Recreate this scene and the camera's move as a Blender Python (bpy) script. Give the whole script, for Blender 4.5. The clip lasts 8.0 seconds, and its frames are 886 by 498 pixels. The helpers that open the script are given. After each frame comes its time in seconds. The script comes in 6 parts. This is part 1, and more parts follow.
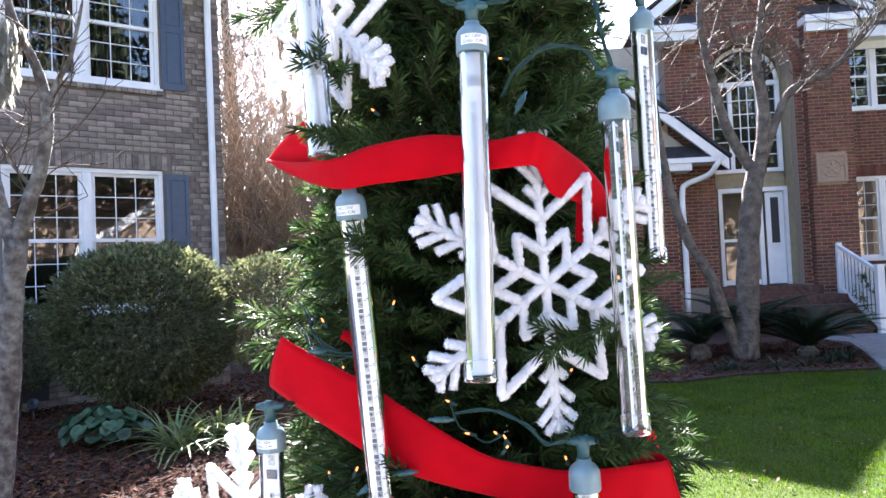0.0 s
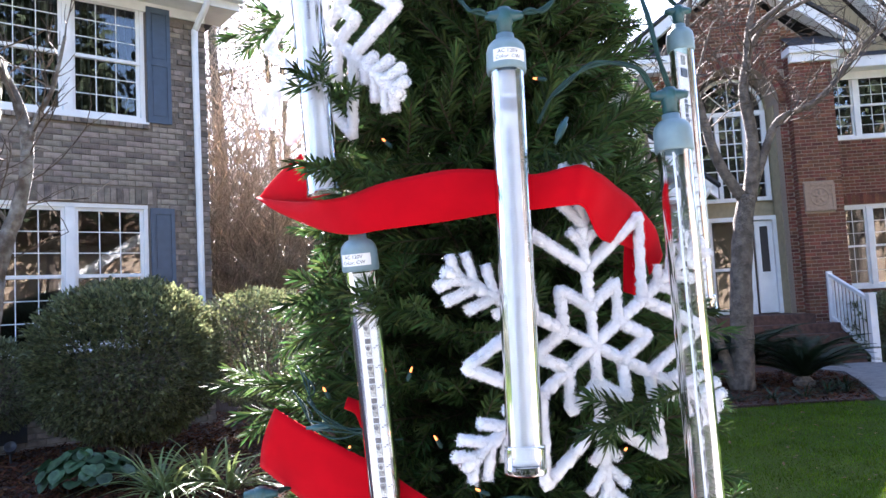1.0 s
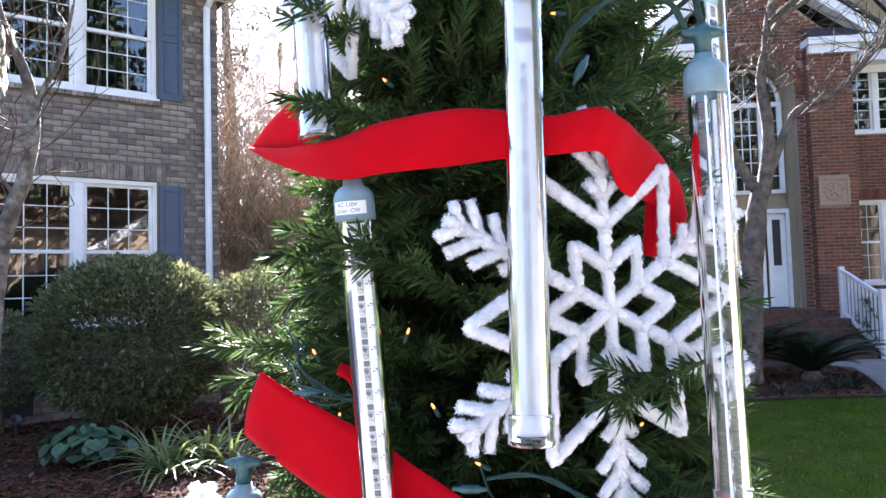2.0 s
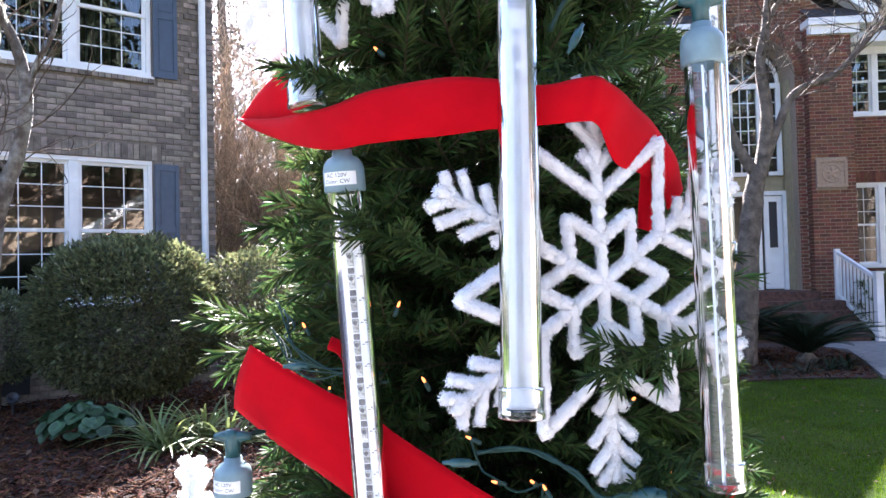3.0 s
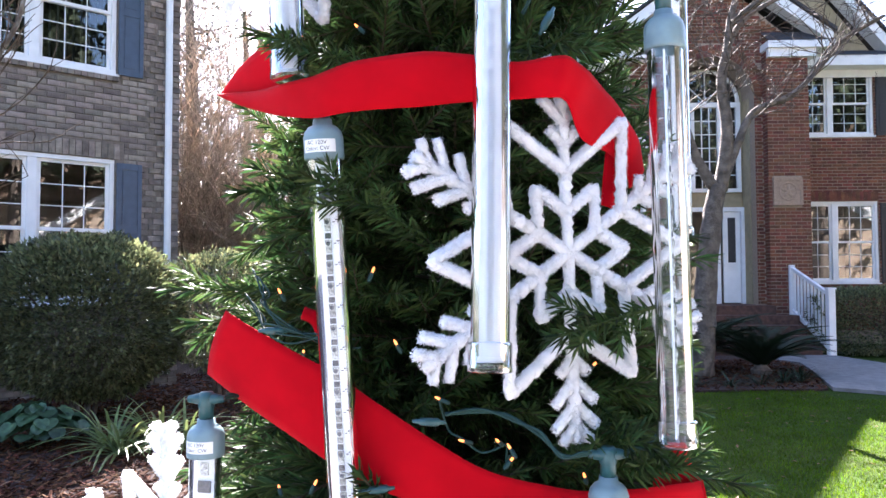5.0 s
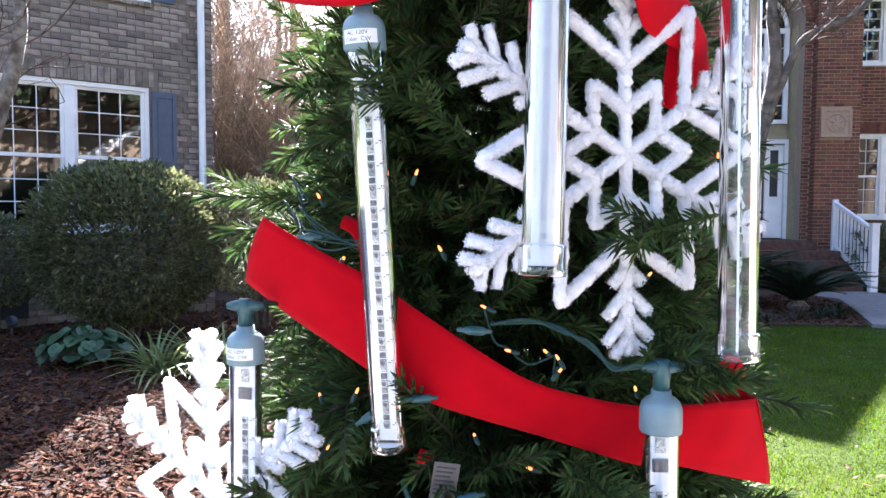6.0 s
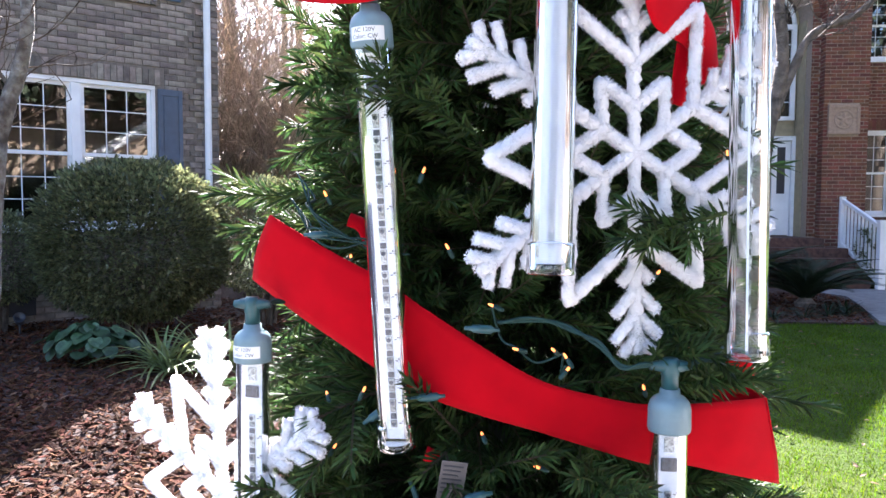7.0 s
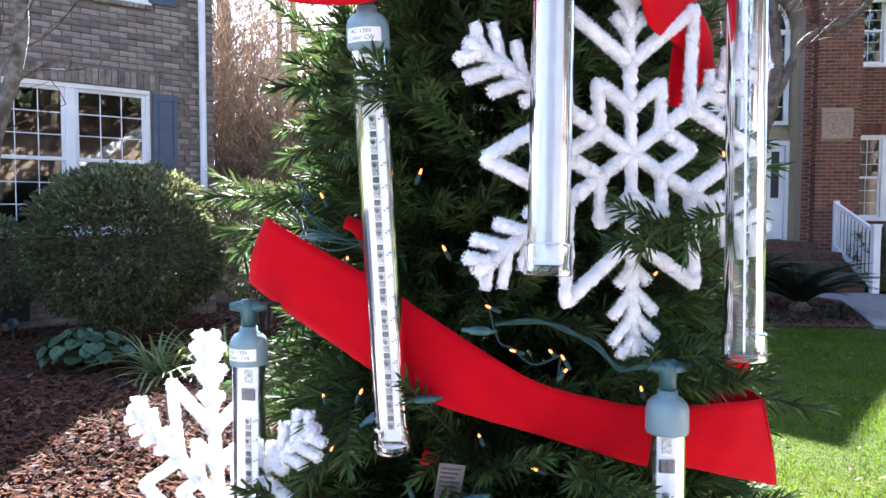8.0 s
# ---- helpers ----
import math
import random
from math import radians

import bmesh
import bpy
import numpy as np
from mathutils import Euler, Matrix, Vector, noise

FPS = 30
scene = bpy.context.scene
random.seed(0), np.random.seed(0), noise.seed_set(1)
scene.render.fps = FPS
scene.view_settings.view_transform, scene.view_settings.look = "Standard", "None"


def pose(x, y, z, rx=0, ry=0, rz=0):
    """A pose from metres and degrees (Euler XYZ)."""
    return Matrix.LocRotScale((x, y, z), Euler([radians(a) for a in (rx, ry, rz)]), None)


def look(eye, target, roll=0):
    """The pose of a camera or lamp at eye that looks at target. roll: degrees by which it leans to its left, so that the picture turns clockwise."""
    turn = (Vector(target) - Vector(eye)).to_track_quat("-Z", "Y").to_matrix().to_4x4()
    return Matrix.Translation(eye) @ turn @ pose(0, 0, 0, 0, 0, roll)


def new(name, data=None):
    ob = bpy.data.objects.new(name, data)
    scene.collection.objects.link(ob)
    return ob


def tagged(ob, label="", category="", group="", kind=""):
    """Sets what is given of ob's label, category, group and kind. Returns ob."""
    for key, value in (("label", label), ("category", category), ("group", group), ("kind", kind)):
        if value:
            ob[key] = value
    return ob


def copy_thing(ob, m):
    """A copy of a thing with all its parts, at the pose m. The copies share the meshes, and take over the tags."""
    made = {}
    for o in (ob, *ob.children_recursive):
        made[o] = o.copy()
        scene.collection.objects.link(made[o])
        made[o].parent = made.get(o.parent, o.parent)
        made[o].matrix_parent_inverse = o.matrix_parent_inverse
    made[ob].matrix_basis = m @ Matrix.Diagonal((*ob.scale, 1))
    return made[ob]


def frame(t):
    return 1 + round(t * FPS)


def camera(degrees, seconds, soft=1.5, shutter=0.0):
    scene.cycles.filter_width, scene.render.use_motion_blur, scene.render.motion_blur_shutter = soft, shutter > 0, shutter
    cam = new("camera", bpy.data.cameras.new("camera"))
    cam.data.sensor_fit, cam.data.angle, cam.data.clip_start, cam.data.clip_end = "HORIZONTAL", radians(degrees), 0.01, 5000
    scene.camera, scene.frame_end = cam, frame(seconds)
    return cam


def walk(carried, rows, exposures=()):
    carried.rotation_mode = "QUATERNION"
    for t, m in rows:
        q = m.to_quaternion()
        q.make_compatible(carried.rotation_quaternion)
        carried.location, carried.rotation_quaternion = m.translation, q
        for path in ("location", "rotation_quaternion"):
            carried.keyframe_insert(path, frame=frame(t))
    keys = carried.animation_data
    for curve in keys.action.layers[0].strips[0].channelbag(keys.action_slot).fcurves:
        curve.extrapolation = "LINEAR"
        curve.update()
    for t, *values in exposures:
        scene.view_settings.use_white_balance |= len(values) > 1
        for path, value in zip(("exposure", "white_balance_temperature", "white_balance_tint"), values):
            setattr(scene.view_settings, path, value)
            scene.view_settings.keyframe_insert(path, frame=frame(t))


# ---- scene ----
# The camera and its walk: seconds, place, yaw, pitch, roll.
cam = camera(64.3, 8.0)
EYE = 1.5
ROWS = [
    (0, 0.0000, 0.0000, 0.0000, 1.082, 1.663, -2.563),
    (0.5, -0.0377, 0.0623, 0.0265, -0.517, 3.399, -3.098),
    (1, -0.0377, 0.1292, 0.0291, -0.009, 4.121, -3.120),
    (1.5, -0.0337, 0.1682, 0.0193, 0.539, 3.957, -2.943),
    (2, -0.0339, 0.1920, 0.0019, 0.750, 3.096, -1.651),
    (3.3, -0.0286, 0.2012, -0.0053, 0.369, 1.425, -1.233),
    (3.5, -0.0299, 0.1972, -0.0038, -0.386, 2.163, -0.502),
    (4, -0.0326, 0.1756, 0.0012, -1.940, 4.478, -0.239),
    (4.5, -0.0314, 0.1683, -0.0121, -2.707, 5.681, -0.108),
    (5, -0.0372, 0.1752, -0.0423, -2.309, 2.311, -0.221),
    (5.2, -0.0401, 0.1856, -0.0535, -1.768, 0.451, -0.143),
    (6.5, -0.0498, 0.2108, -0.0681, 0.831, -3.414, 0.349),
    (7, -0.0497, 0.2109, -0.0667, 0.773, -3.358, 0.252),
    (7.5, -0.0511, 0.2122, -0.0681, 0.598, -3.102, 0.259),
    (8, -0.0511, 0.2121, -0.0695, 0.395, -2.962, 0.168),
]
walk(cam, [(t, pose(x, y, EYE + z, 90 + pitch, 0, yaw) @ pose(0, 0, 0, 0, 0, roll)) for t, x, y, z, yaw, pitch, roll in ROWS],
     [(0, 3.82, 5900, 22), (8, 3.82, 5900, 22)])

# Light: a low winter sun behind the place, and a clear sky.
SUN_AZ, SUN_EL = -8.5, 37.0
world = bpy.data.worlds.new("sky")
scene.world = world
world.use_nodes = True
wn = world.node_tree.nodes
sky = wn.new("ShaderNodeTexSky")
sky.sky_type = "NISHITA"
sky.sun_disc = False
sky.sun_elevation, sky.sun_rotation = radians(SUN_EL), radians(SUN_AZ)
sky.dust_density = 1.5
wn["Background"].inputs["Strength"].default_value = 0.055
world.node_tree.links.new(sky.outputs[0], wn["Background"].inputs["Color"])
sun = new("sun", bpy.data.lights.new("sun", "SUN"))
sun.data.energy, sun.data.angle, sun.data.color = 5.0, radians(0.53), (1.0, 0.93, 0.82)
sa, se = radians(SUN_AZ), radians(SUN_EL)
sun.matrix_world = look((0, 0, 20), Vector((0, 0, 20)) - Vector((math.sin(sa) * math.cos(se), math.cos(sa) * math.cos(se), math.sin(se))))

# ---- materials ----
def mat(name, color, rough=0.6, metal=0.0, vary=0.12, scale=20.0, bump=0.0, bscale=200.0, spec=0.5, island=0.0, color2=None, hue=0.0,
        trans=0.0, big=0.0, bigscale=1.5, bigcolor=None, sheen=0.0, mix2=0.5):
    """A procedural surface: base colour, fine and broad variation, per-piece variation and bump."""
    m = bpy.data.materials.new(name)
    m.use_nodes = True
    nt = m.node_tree
    b = nt.nodes["Principled BSDF"]
    b.inputs["Roughness"].default_value = rough
    b.inputs["Metallic"].default_value = metal
    b.inputs["Specular IOR Level"].default_value = spec
    if sheen:
        b.inputs["Sheen Weight"].default_value = sheen
    tc = nt.nodes.new("ShaderNodeTexCoord")
    n1 = nt.nodes.new("ShaderNodeTexNoise")
    n1.inputs["Scale"].default_value, n1.inputs["Detail"].default_value = scale, 6
    nt.links.new(tc.outputs["Object"], n1.inputs["Vector"])
    mix = nt.nodes.new("ShaderNodeMix")
    mix.data_type = "RGBA"
    c2 = color2 or tuple(c * (1 - vary * 2) for c in color)
    c1 = color if color2 else tuple(min(1, c * (1 + vary)) for c in color)
    mix.inputs[6].default_value, mix.inputs[7].default_value = (*c1, 1), (*c2, 1)
    ramp = nt.nodes.new("ShaderNodeMapRange")
    ramp.inputs[1].default_value, ramp.inputs[2].default_value = mix2 - 0.18, mix2 + 0.18
    nt.links.new(n1.outputs["Fac"], ramp.inputs[0])
    nt.links.new(ramp.outputs[0], mix.inputs[0])
    out = mix.outputs[2]
    if big:
        n2 = nt.nodes.new("ShaderNodeTexNoise")
        n2.inputs["Scale"].default_value, n2.inputs["Detail"].default_value = bigscale, 4
        nt.links.new(tc.outputs["Object"], n2.inputs["Vector"])
        mb = nt.nodes.new("ShaderNodeMix")
        mb.data_type = "RGBA"
        r2 = nt.nodes.new("ShaderNodeMapRange")
        r2.inputs[1].default_value, r2.inputs[2].default_value, r2.inputs[4].default_value = 0.42, 0.68, big
        nt.links.new(n2.outputs["Fac"], r2.inputs[0])
        nt.links.new(r2.outputs[0], mb.inputs[0])
        nt.links.new(out, mb.inputs[6])
        mb.inputs[7].default_value = (*(bigcolor or tuple(c * 0.6 for c in color)), 1)
        out = mb.outputs[2]
    if island or hue:
        geo, oi = nt.nodes.new("ShaderNodeNewGeometry"), nt.nodes.new("ShaderNodeObjectInfo")
        add = nt.nodes.new("ShaderNodeMath")
        add.operation = "ADD"
        nt.links.new(geo.outputs["Random Per Island"], add.inputs[0])
        nt.links.new(oi.outputs["Random"], add.inputs[1])
        fr = nt.nodes.new("ShaderNodeMath")
        fr.operation = "FRACT"
        nt.links.new(add.outputs[0], fr.inputs[0])
        hsv = nt.nodes.new("ShaderNodeHueSaturation")
        mr = nt.nodes.new("ShaderNodeMapRange")
        mr.inputs[3].default_value, mr.inputs[4].default_value = 1 - island, 1 + island
        nt.links.new(fr.outputs[0], mr.inputs[0])
        nt.links.new(mr.outputs[0], hsv.inputs["Value"])
        mul = nt.nodes.new("ShaderNodeMath")
        mul.operation, mul.inputs[1].default_value = "MULTIPLY", 7.31
        nt.links.new(fr.outputs[0], mul.inputs[0])
        f2 = nt.nodes.new("ShaderNodeMath")
        f2.operation = "FRACT"
        nt.links.new(mul.outputs[0], f2.inputs[0])
        mh = nt.nodes.new("ShaderNodeMapRange")
        mh.inputs[3].default_value, mh.inputs[4].default_value = 0.5 - hue, 0.5 + hue
        nt.links.new(f2.outputs[0], mh.inputs[0])
        nt.links.new(mh.outputs[0], hsv.inputs["Hue"])
        nt.links.new(out, hsv.inputs["Color"])
        out = hsv.outputs[0]
    nt.links.new(out, b.inputs["Base Color"])
    if bump:
        n3 = nt.nodes.new("ShaderNodeTexNoise")
        n3.inputs["Scale"].default_value, n3.inputs["Detail"].default_value = bscale, 5
        nt.links.new(tc.outputs["Object"], n3.inputs["Vector"])
        bp = nt.nodes.new("ShaderNodeBump")
        bp.inputs["Strength"].default_value, bp.inputs["Distance"].default_value = bump, 1.0 / bscale
        nt.links.new(n3.outputs["Fac"], bp.inputs["Height"])
        nt.links.new(bp.outputs[0], b.inputs["Normal"])
    if trans:
        tr = nt.nodes.new("ShaderNodeBsdfTranslucent")
        nt.links.new(out, tr.inputs["Color"])
        ms = nt.nodes.new("ShaderNodeMixShader")
        ms.inputs[0].default_value = trans
        nt.links.new(b.outputs[0], ms.inputs[1])
        nt.links.new(tr.outputs[0], ms.inputs[2])
        nt.links.new(ms.outputs[0], nt.nodes["Material Output"].inputs["Surface"])
    return m


def clear_mat(name, tint, rough, gloss_gain):
    """Thin clear plastic or window glass: see-through, with gloss that rises towards grazing views."""
    m = bpy.data.materials.new(name)
    m.use_nodes = True
    nt = m.node_tree
    nt.nodes.remove(nt.nodes["Principled BSDF"])
    tr, gl, fr, ms = (nt.nodes.new("ShaderNode" + k) for k in ("BsdfTransparent", "BsdfGlossy", "Fresnel", "MixShader"))
    tr.inputs["Color"].default_value = (*tint, 1)
    gl.inputs["Roughness"].default_value = rough
    fr.inputs["IOR"].default_value = 1.5
    mul = nt.nodes.new("ShaderNodeMath")
    mul.operation, mul.use_clamp, mul.inputs[1].default_value = "MULTIPLY", True, gloss_gain
    nt.links.new(fr.outputs[0], mul.inputs[0])
    nt.links.new(mul.outputs[0], ms.inputs[0])
    nt.links.new(tr.outputs[0], ms.inputs[1])
    nt.links.new(gl.outputs[0], ms.inputs[2])
    nt.links.new(ms.outputs[0], nt.nodes["Material Output"].inputs["Surface"])
    return m


def glow_mat(name, color, strength):
    m = mat(name, color, 0.3)
    b = m.node_tree.nodes["Principled BSDF"]
    b.inputs["Emission Color"].default_value = (*color, 1)
    b.inputs["Emission Strength"].default_value = strength
    return m


M_NEEDLE = mat("pvc_needles", (0.044, 0.08, 0.022), 0.6, vary=0.3, scale=9, island=0.65, hue=0.035, trans=0.3, spec=0.2)
M_STEM = mat("brown_stem", (0.07, 0.05, 0.03), 0.8, scale=60, bump=0.3)
M_POLE = mat("green_pole", (0.01, 0.02, 0.012), 0.6)
M_RIBBON = mat("red_velvet", (0.5, 0.003, 0.009), 0.9, vary=0.05, scale=35, bump=0.3, bscale=1500, spec=0.05, sheen=0.03, trans=0.12, big=0.2, bigscale=14, bigcolor=(0.41, 0.002, 0.007))
M_TINSEL = mat("white_tinsel", (0.93, 0.94, 0.96), 0.25, vary=0.03, scale=300, bump=0.6, bscale=500, trans=0.25, island=0.07)
M_CAP = mat("grey_green_cap", (0.2, 0.3, 0.33), 0.35, vary=0.08, scale=60, trans=0.15)
M_CAPTEAL = mat("teal_plastic", (0.027, 0.092, 0.1), 0.35, vary=0.12, scale=80, trans=0.1)
M_WIRE = mat("teal_wire", (0.014, 0.045, 0.04), 0.6, vary=0.15, scale=100, spec=0.25)
M_TUBE = clear_mat("clear_tube", (0.97, 0.978, 0.985), 0.05, 0.9)
M_STRIP = mat("white_led_strip", (0.82, 0.86, 0.9), 0.3, vary=0.03, scale=200)
def milky_mat(name, color, clear):
    """Milky film that lets part of the view through."""
    m = mat(name, color, 0.4, vary=0.03, trans=0.3)
    nt = m.node_tree
    out = nt.nodes["Material Output"]
    inner = out.inputs["Surface"].links[0].from_socket
    tr, ms = nt.nodes.new("ShaderNodeBsdfTransparent"), nt.nodes.new("ShaderNodeMixShader")
    ms.inputs[0].default_value = clear
    nt.links.new(inner, ms.inputs[1])
    nt.links.new(tr.outputs[0], ms.inputs[2])
    nt.links.new(ms.outputs[0], out.inputs["Surface"])
    return m


M_PACK = milky_mat("frosted_liner", (0.88, 0.9, 0.92), 0.55)
M_CHIP = mat("dark_chip", (0.05, 0.06, 0.08), 0.3, vary=0.3, scale=400)
M_LED = mat("led_window", (0.45, 0.47, 0.45), 0.2, vary=0.35, scale=600, island=0.5)
M_LABEL = mat("white_label", (0.8, 0.82, 0.8), 0.5, vary=0.04)
M_INK = mat("black_ink", (0.02, 0.02, 0.03), 0.6)
M_BULB = glow_mat("warm_bulb", (1.0, 0.26, 0.06), 0.23)
M_TAG = mat("paper_tag", (0.1, 0.09, 0.085), 0.85, vary=0.15)

M_BRICK_G = mat("grey_brown_brick", (0.235, 0.195, 0.16), 0.85, vary=0.22, scale=9, bump=0.7, bscale=60, island=0.36, hue=0.02)
M_MORTAR_G = mat("brown_grey_mortar", (0.17, 0.14, 0.115), 0.95, vary=0.1, scale=30, bump=0.5, bscale=120)
M_BRICK_R = mat("red_brick", (0.15, 0.05, 0.027), 0.85, vary=0.2, scale=7, bump=0.6, bscale=60, island=0.34, hue=0.018)
M_MORTAR_R = mat("tan_mortar", (0.32, 0.25, 0.19), 0.95, vary=0.1, scale=30)
M_WHITE = mat("white_paint", (0.78, 0.78, 0.77), 0.45, vary=0.04, scale=5, big=0.15, bigscale=3)
M_TAN = mat("tan_stucco", (0.33, 0.275, 0.17), 0.9, vary=0.08, scale=8, bump=0.3, bscale=90)
M_SIDING = mat("tan_siding", (0.36, 0.34, 0.28), 0.7, vary=0.06, scale=5)
M_BLUE = mat("slate_blue_paint", (0.055, 0.085, 0.13), 0.5, vary=0.08, scale=12)
M_BLACK = mat("black_paint", (0.02, 0.022, 0.028), 0.5, vary=0.1)
M_SHINGLE = mat("dark_shingle", (0.035, 0.035, 0.04), 0.9, vary=0.3, scale=25, bump=0.6, bscale=60, island=0.3)
M_GLASS = clear_mat("window_glass", (0.6, 0.65, 0.65), 0.01, 2.2)
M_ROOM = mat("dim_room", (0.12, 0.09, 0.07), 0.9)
M_BLIND = mat("white_blind", (0.5, 0.5, 0.48), 0.7, trans=0.3)
M_STEP = mat("worn_brown_brick", (0.1, 0.05, 0.035), 0.9, vary=0.25, scale=14, bump=0.6, bscale=50)
M_STONE = mat("cast_stone", (0.34, 0.24, 0.17), 0.9, vary=0.12, scale=20, bump=0.5, bscale=120)
M_CONC = mat("concrete", (0.19, 0.18, 0.17), 0.9, vary=0.14, scale=9, bump=0.4, bscale=60, big=0.3, bigscale=1.2, bigcolor=(0.13, 0.12, 0.11))
M_MULCHBED = mat("mulch_ground", (0.045, 0.022, 0.014), 0.95, vary=0.35, scale=30, bump=1.0, bscale=40)
M_CHIPS = mat("bark_chips", (0.085, 0.036, 0.018), 0.95, vary=0.3, scale=40, island=0.7, hue=0.02, bump=0.5, bscale=150, spec=0.12)
M_LAWN = mat("lawn_soil", (0.028, 0.055, 0.004), 0.95, spec=0.1, vary=0.3, scale=30, bump=1.0, bscale=60, big=0.5, bigscale=0.8, bigcolor=(0.045, 0.055, 0.008))
M_GRASS = mat("grass_blades", (0.072, 0.128, 0.005), 0.75, spec=0.12, vary=0.2, scale=3, island=0.4, hue=0.025, trans=0.5)
M_LEAF = mat("shrub_leaf", (0.17, 0.19, 0.085), 0.34, vary=0.25, scale=15, island=0.65, hue=0.035, trans=0.55, spec=0.9)
M_LEAF2 = mat("broad_leaf", (0.05, 0.105, 0.045), 0.45, vary=0.25, scale=20, island=0.35, trans=0.3)
M_STRAP = mat("strap_leaf", (0.19, 0.24, 0.08), 0.3, vary=0.2, scale=10, island=0.4, hue=0.03, trans=0.42)
M_PALM = mat("sago_leaf", (0.018, 0.036, 0.016), 0.5, vary=0.2, scale=10, island=0.35, trans=0.15, spec=0.25)
M_BARK = mat("lichen_bark", (0.11, 0.09, 0.075), 0.95, scale=22, bump=1.0, bscale=50, color2=(0.3, 0.3, 0.265), big=0.85, bigscale=9, bigcolor=(0.04, 0.03, 0.024), mix2=0.54)
M_BARK2 = mat("grey_bark", (0.15, 0.12, 0.095), 0.95, vary=0.3, scale=10, bump=1.0, bscale=30, big=0.5, bigscale=3, bigcolor=(0.09, 0.07, 0.055))
M_TWIG = mat("winter_twig", (0.1, 0.075, 0.055), 0.9, vary=0.25, scale=12, island=0.4)
M_DRY = mat("dry_tan_twig", (0.56, 0.46, 0.35), 0.8, vary=0.25, scale=12, island=0.4, hue=0.015, trans=0.5)
M_MOSS = mat("hanging_moss", (0.3, 0.3, 0.25), 0.9, vary=0.15, scale=30, trans=0.4)
M_PINE = mat("pine_foliage", (0.035, 0.05, 0.022), 0.8, vary=0.2, scale=6, island=0.45, trans=0.08)
M_FALLEN = mat("fallen_leaf", (0.13, 0.07, 0.035), 0.85, vary=0.25, scale=40, island=0.55, trans=0.2)


# ---- mesh helpers ----
def shade(me, on=True):
    if on:
        me.polygons.foreach_set("use_smooth", [True] * len(me.polygons))


def mesh_ob(name, verts, faces, material, parent=None, label="", smooth=False):
    me = bpy.data.meshes.new(name)
    me.from_pydata([tuple(v) for v in verts], [], faces)
    me.materials.append(material)
    shade(me, smooth)
    ob = new(name, me)
    if parent:
        ob.parent = parent
    if label:
        ob["label"] = label
    return ob


def part(name, bm, material, parent, label="", smooth=False):
    """Links a bmesh as one mesh object under a thing or under a part."""
    me = bpy.data.meshes.new(name)
    bm.normal_update()
    bm.to_mesh(me)
    bm.free()
    me.materials.append(material)
    shade(me, smooth)
    ob = new(name, me)
    ob.parent = parent
    if label:
        ob["label"] = label
    return ob


def alike(name, me, parent, m=None):
    """One more piece that shares its mesh."""
    ob = new(name, me)
    ob.parent = parent
    if m is not None:
        ob.matrix_basis = m
    return ob


def thing(name, label, category, group="", m=None, kind=""):
    ob = new(name)
    ob.empty_display_size = 0.05
    if m is not None:
        ob.matrix_basis = m
    return tagged(ob, label, category, group, kind)


def box(bm, x0, x1, y0, y1, z0, z1, bevel=0.0, m=None):
    r = bmesh.ops.create_cube(bm, size=1)
    vs = r["verts"]
    for v in vs:
        v.co = Vector(((x0 + x1) / 2 + v.co.x * (x1 - x0), (y0 + y1) / 2 + v.co.y * (y1 - y0), (z0 + z1) / 2 + v.co.z * (z1 - z0)))
    if bevel:
        es = list({e for v in vs for e in v.link_edges})
        vs = bmesh.ops.bevel(bm, geom=es, offset=bevel, segments=2, affect="EDGES", profile=0.7)["verts"]
    if m is not None:
        bmesh.ops.transform(bm, matrix=m, verts=[v for v in vs if v.is_valid])
    return bm


def boxes(*specs, bevel=0.0):
    bm = bmesh.new()
    for s in specs:
        box(bm, *s, bevel=bevel)
    return bm


def lathe(profile, n=24, bm=None, m=None):
    """A turned body about z from (radius, height) pairs."""
    bm = bm or bmesh.new()
    rings = []
    for r, z in profile:
        if r < 1e-6:
            rings.append([bm.verts.new((0, 0, z))])
        else:
            rings.append([bm.verts.new((r * math.cos(2 * math.pi * i / n), r * math.sin(2 * math.pi * i / n), z)) for i in range(n)])
    if m is not None:
        for ring in rings:
            for v in ring:
                v.co = m @ v.co
    for a, b in zip(rings, rings[1:]):
        for i in range(n):
            j = (i + 1) % n
            q = [a[i % len(a)], a[j % len(a)], b[j % len(b)], b[i % len(b)]]
            q = list(dict.fromkeys(q))
            if len(q) > 2:
                bm.faces.new(q)
    return bm


def spline(pts, n=8):
    """A smooth line through points (Catmull-Rom)."""
    p = [Vector(q) for q in pts]
    p = [p[0] * 2 - p[1]] + p + [p[-1] * 2 - p[-2]]
    out = []
    for i in range(1, len(p) - 2):
        for k in range(n):
            t = k / n
            out.append(0.5 * (2 * p[i] + (p[i + 1] - p[i - 1]) * t + (2 * p[i - 1] - 5 * p[i] + 4 * p[i + 1] - p[i + 2]) * t * t
                              + (3 * p[i] - p[i - 1] - 3 * p[i + 1] + p[i + 2]) * t ** 3))
    out.append(p[-2])
    return out


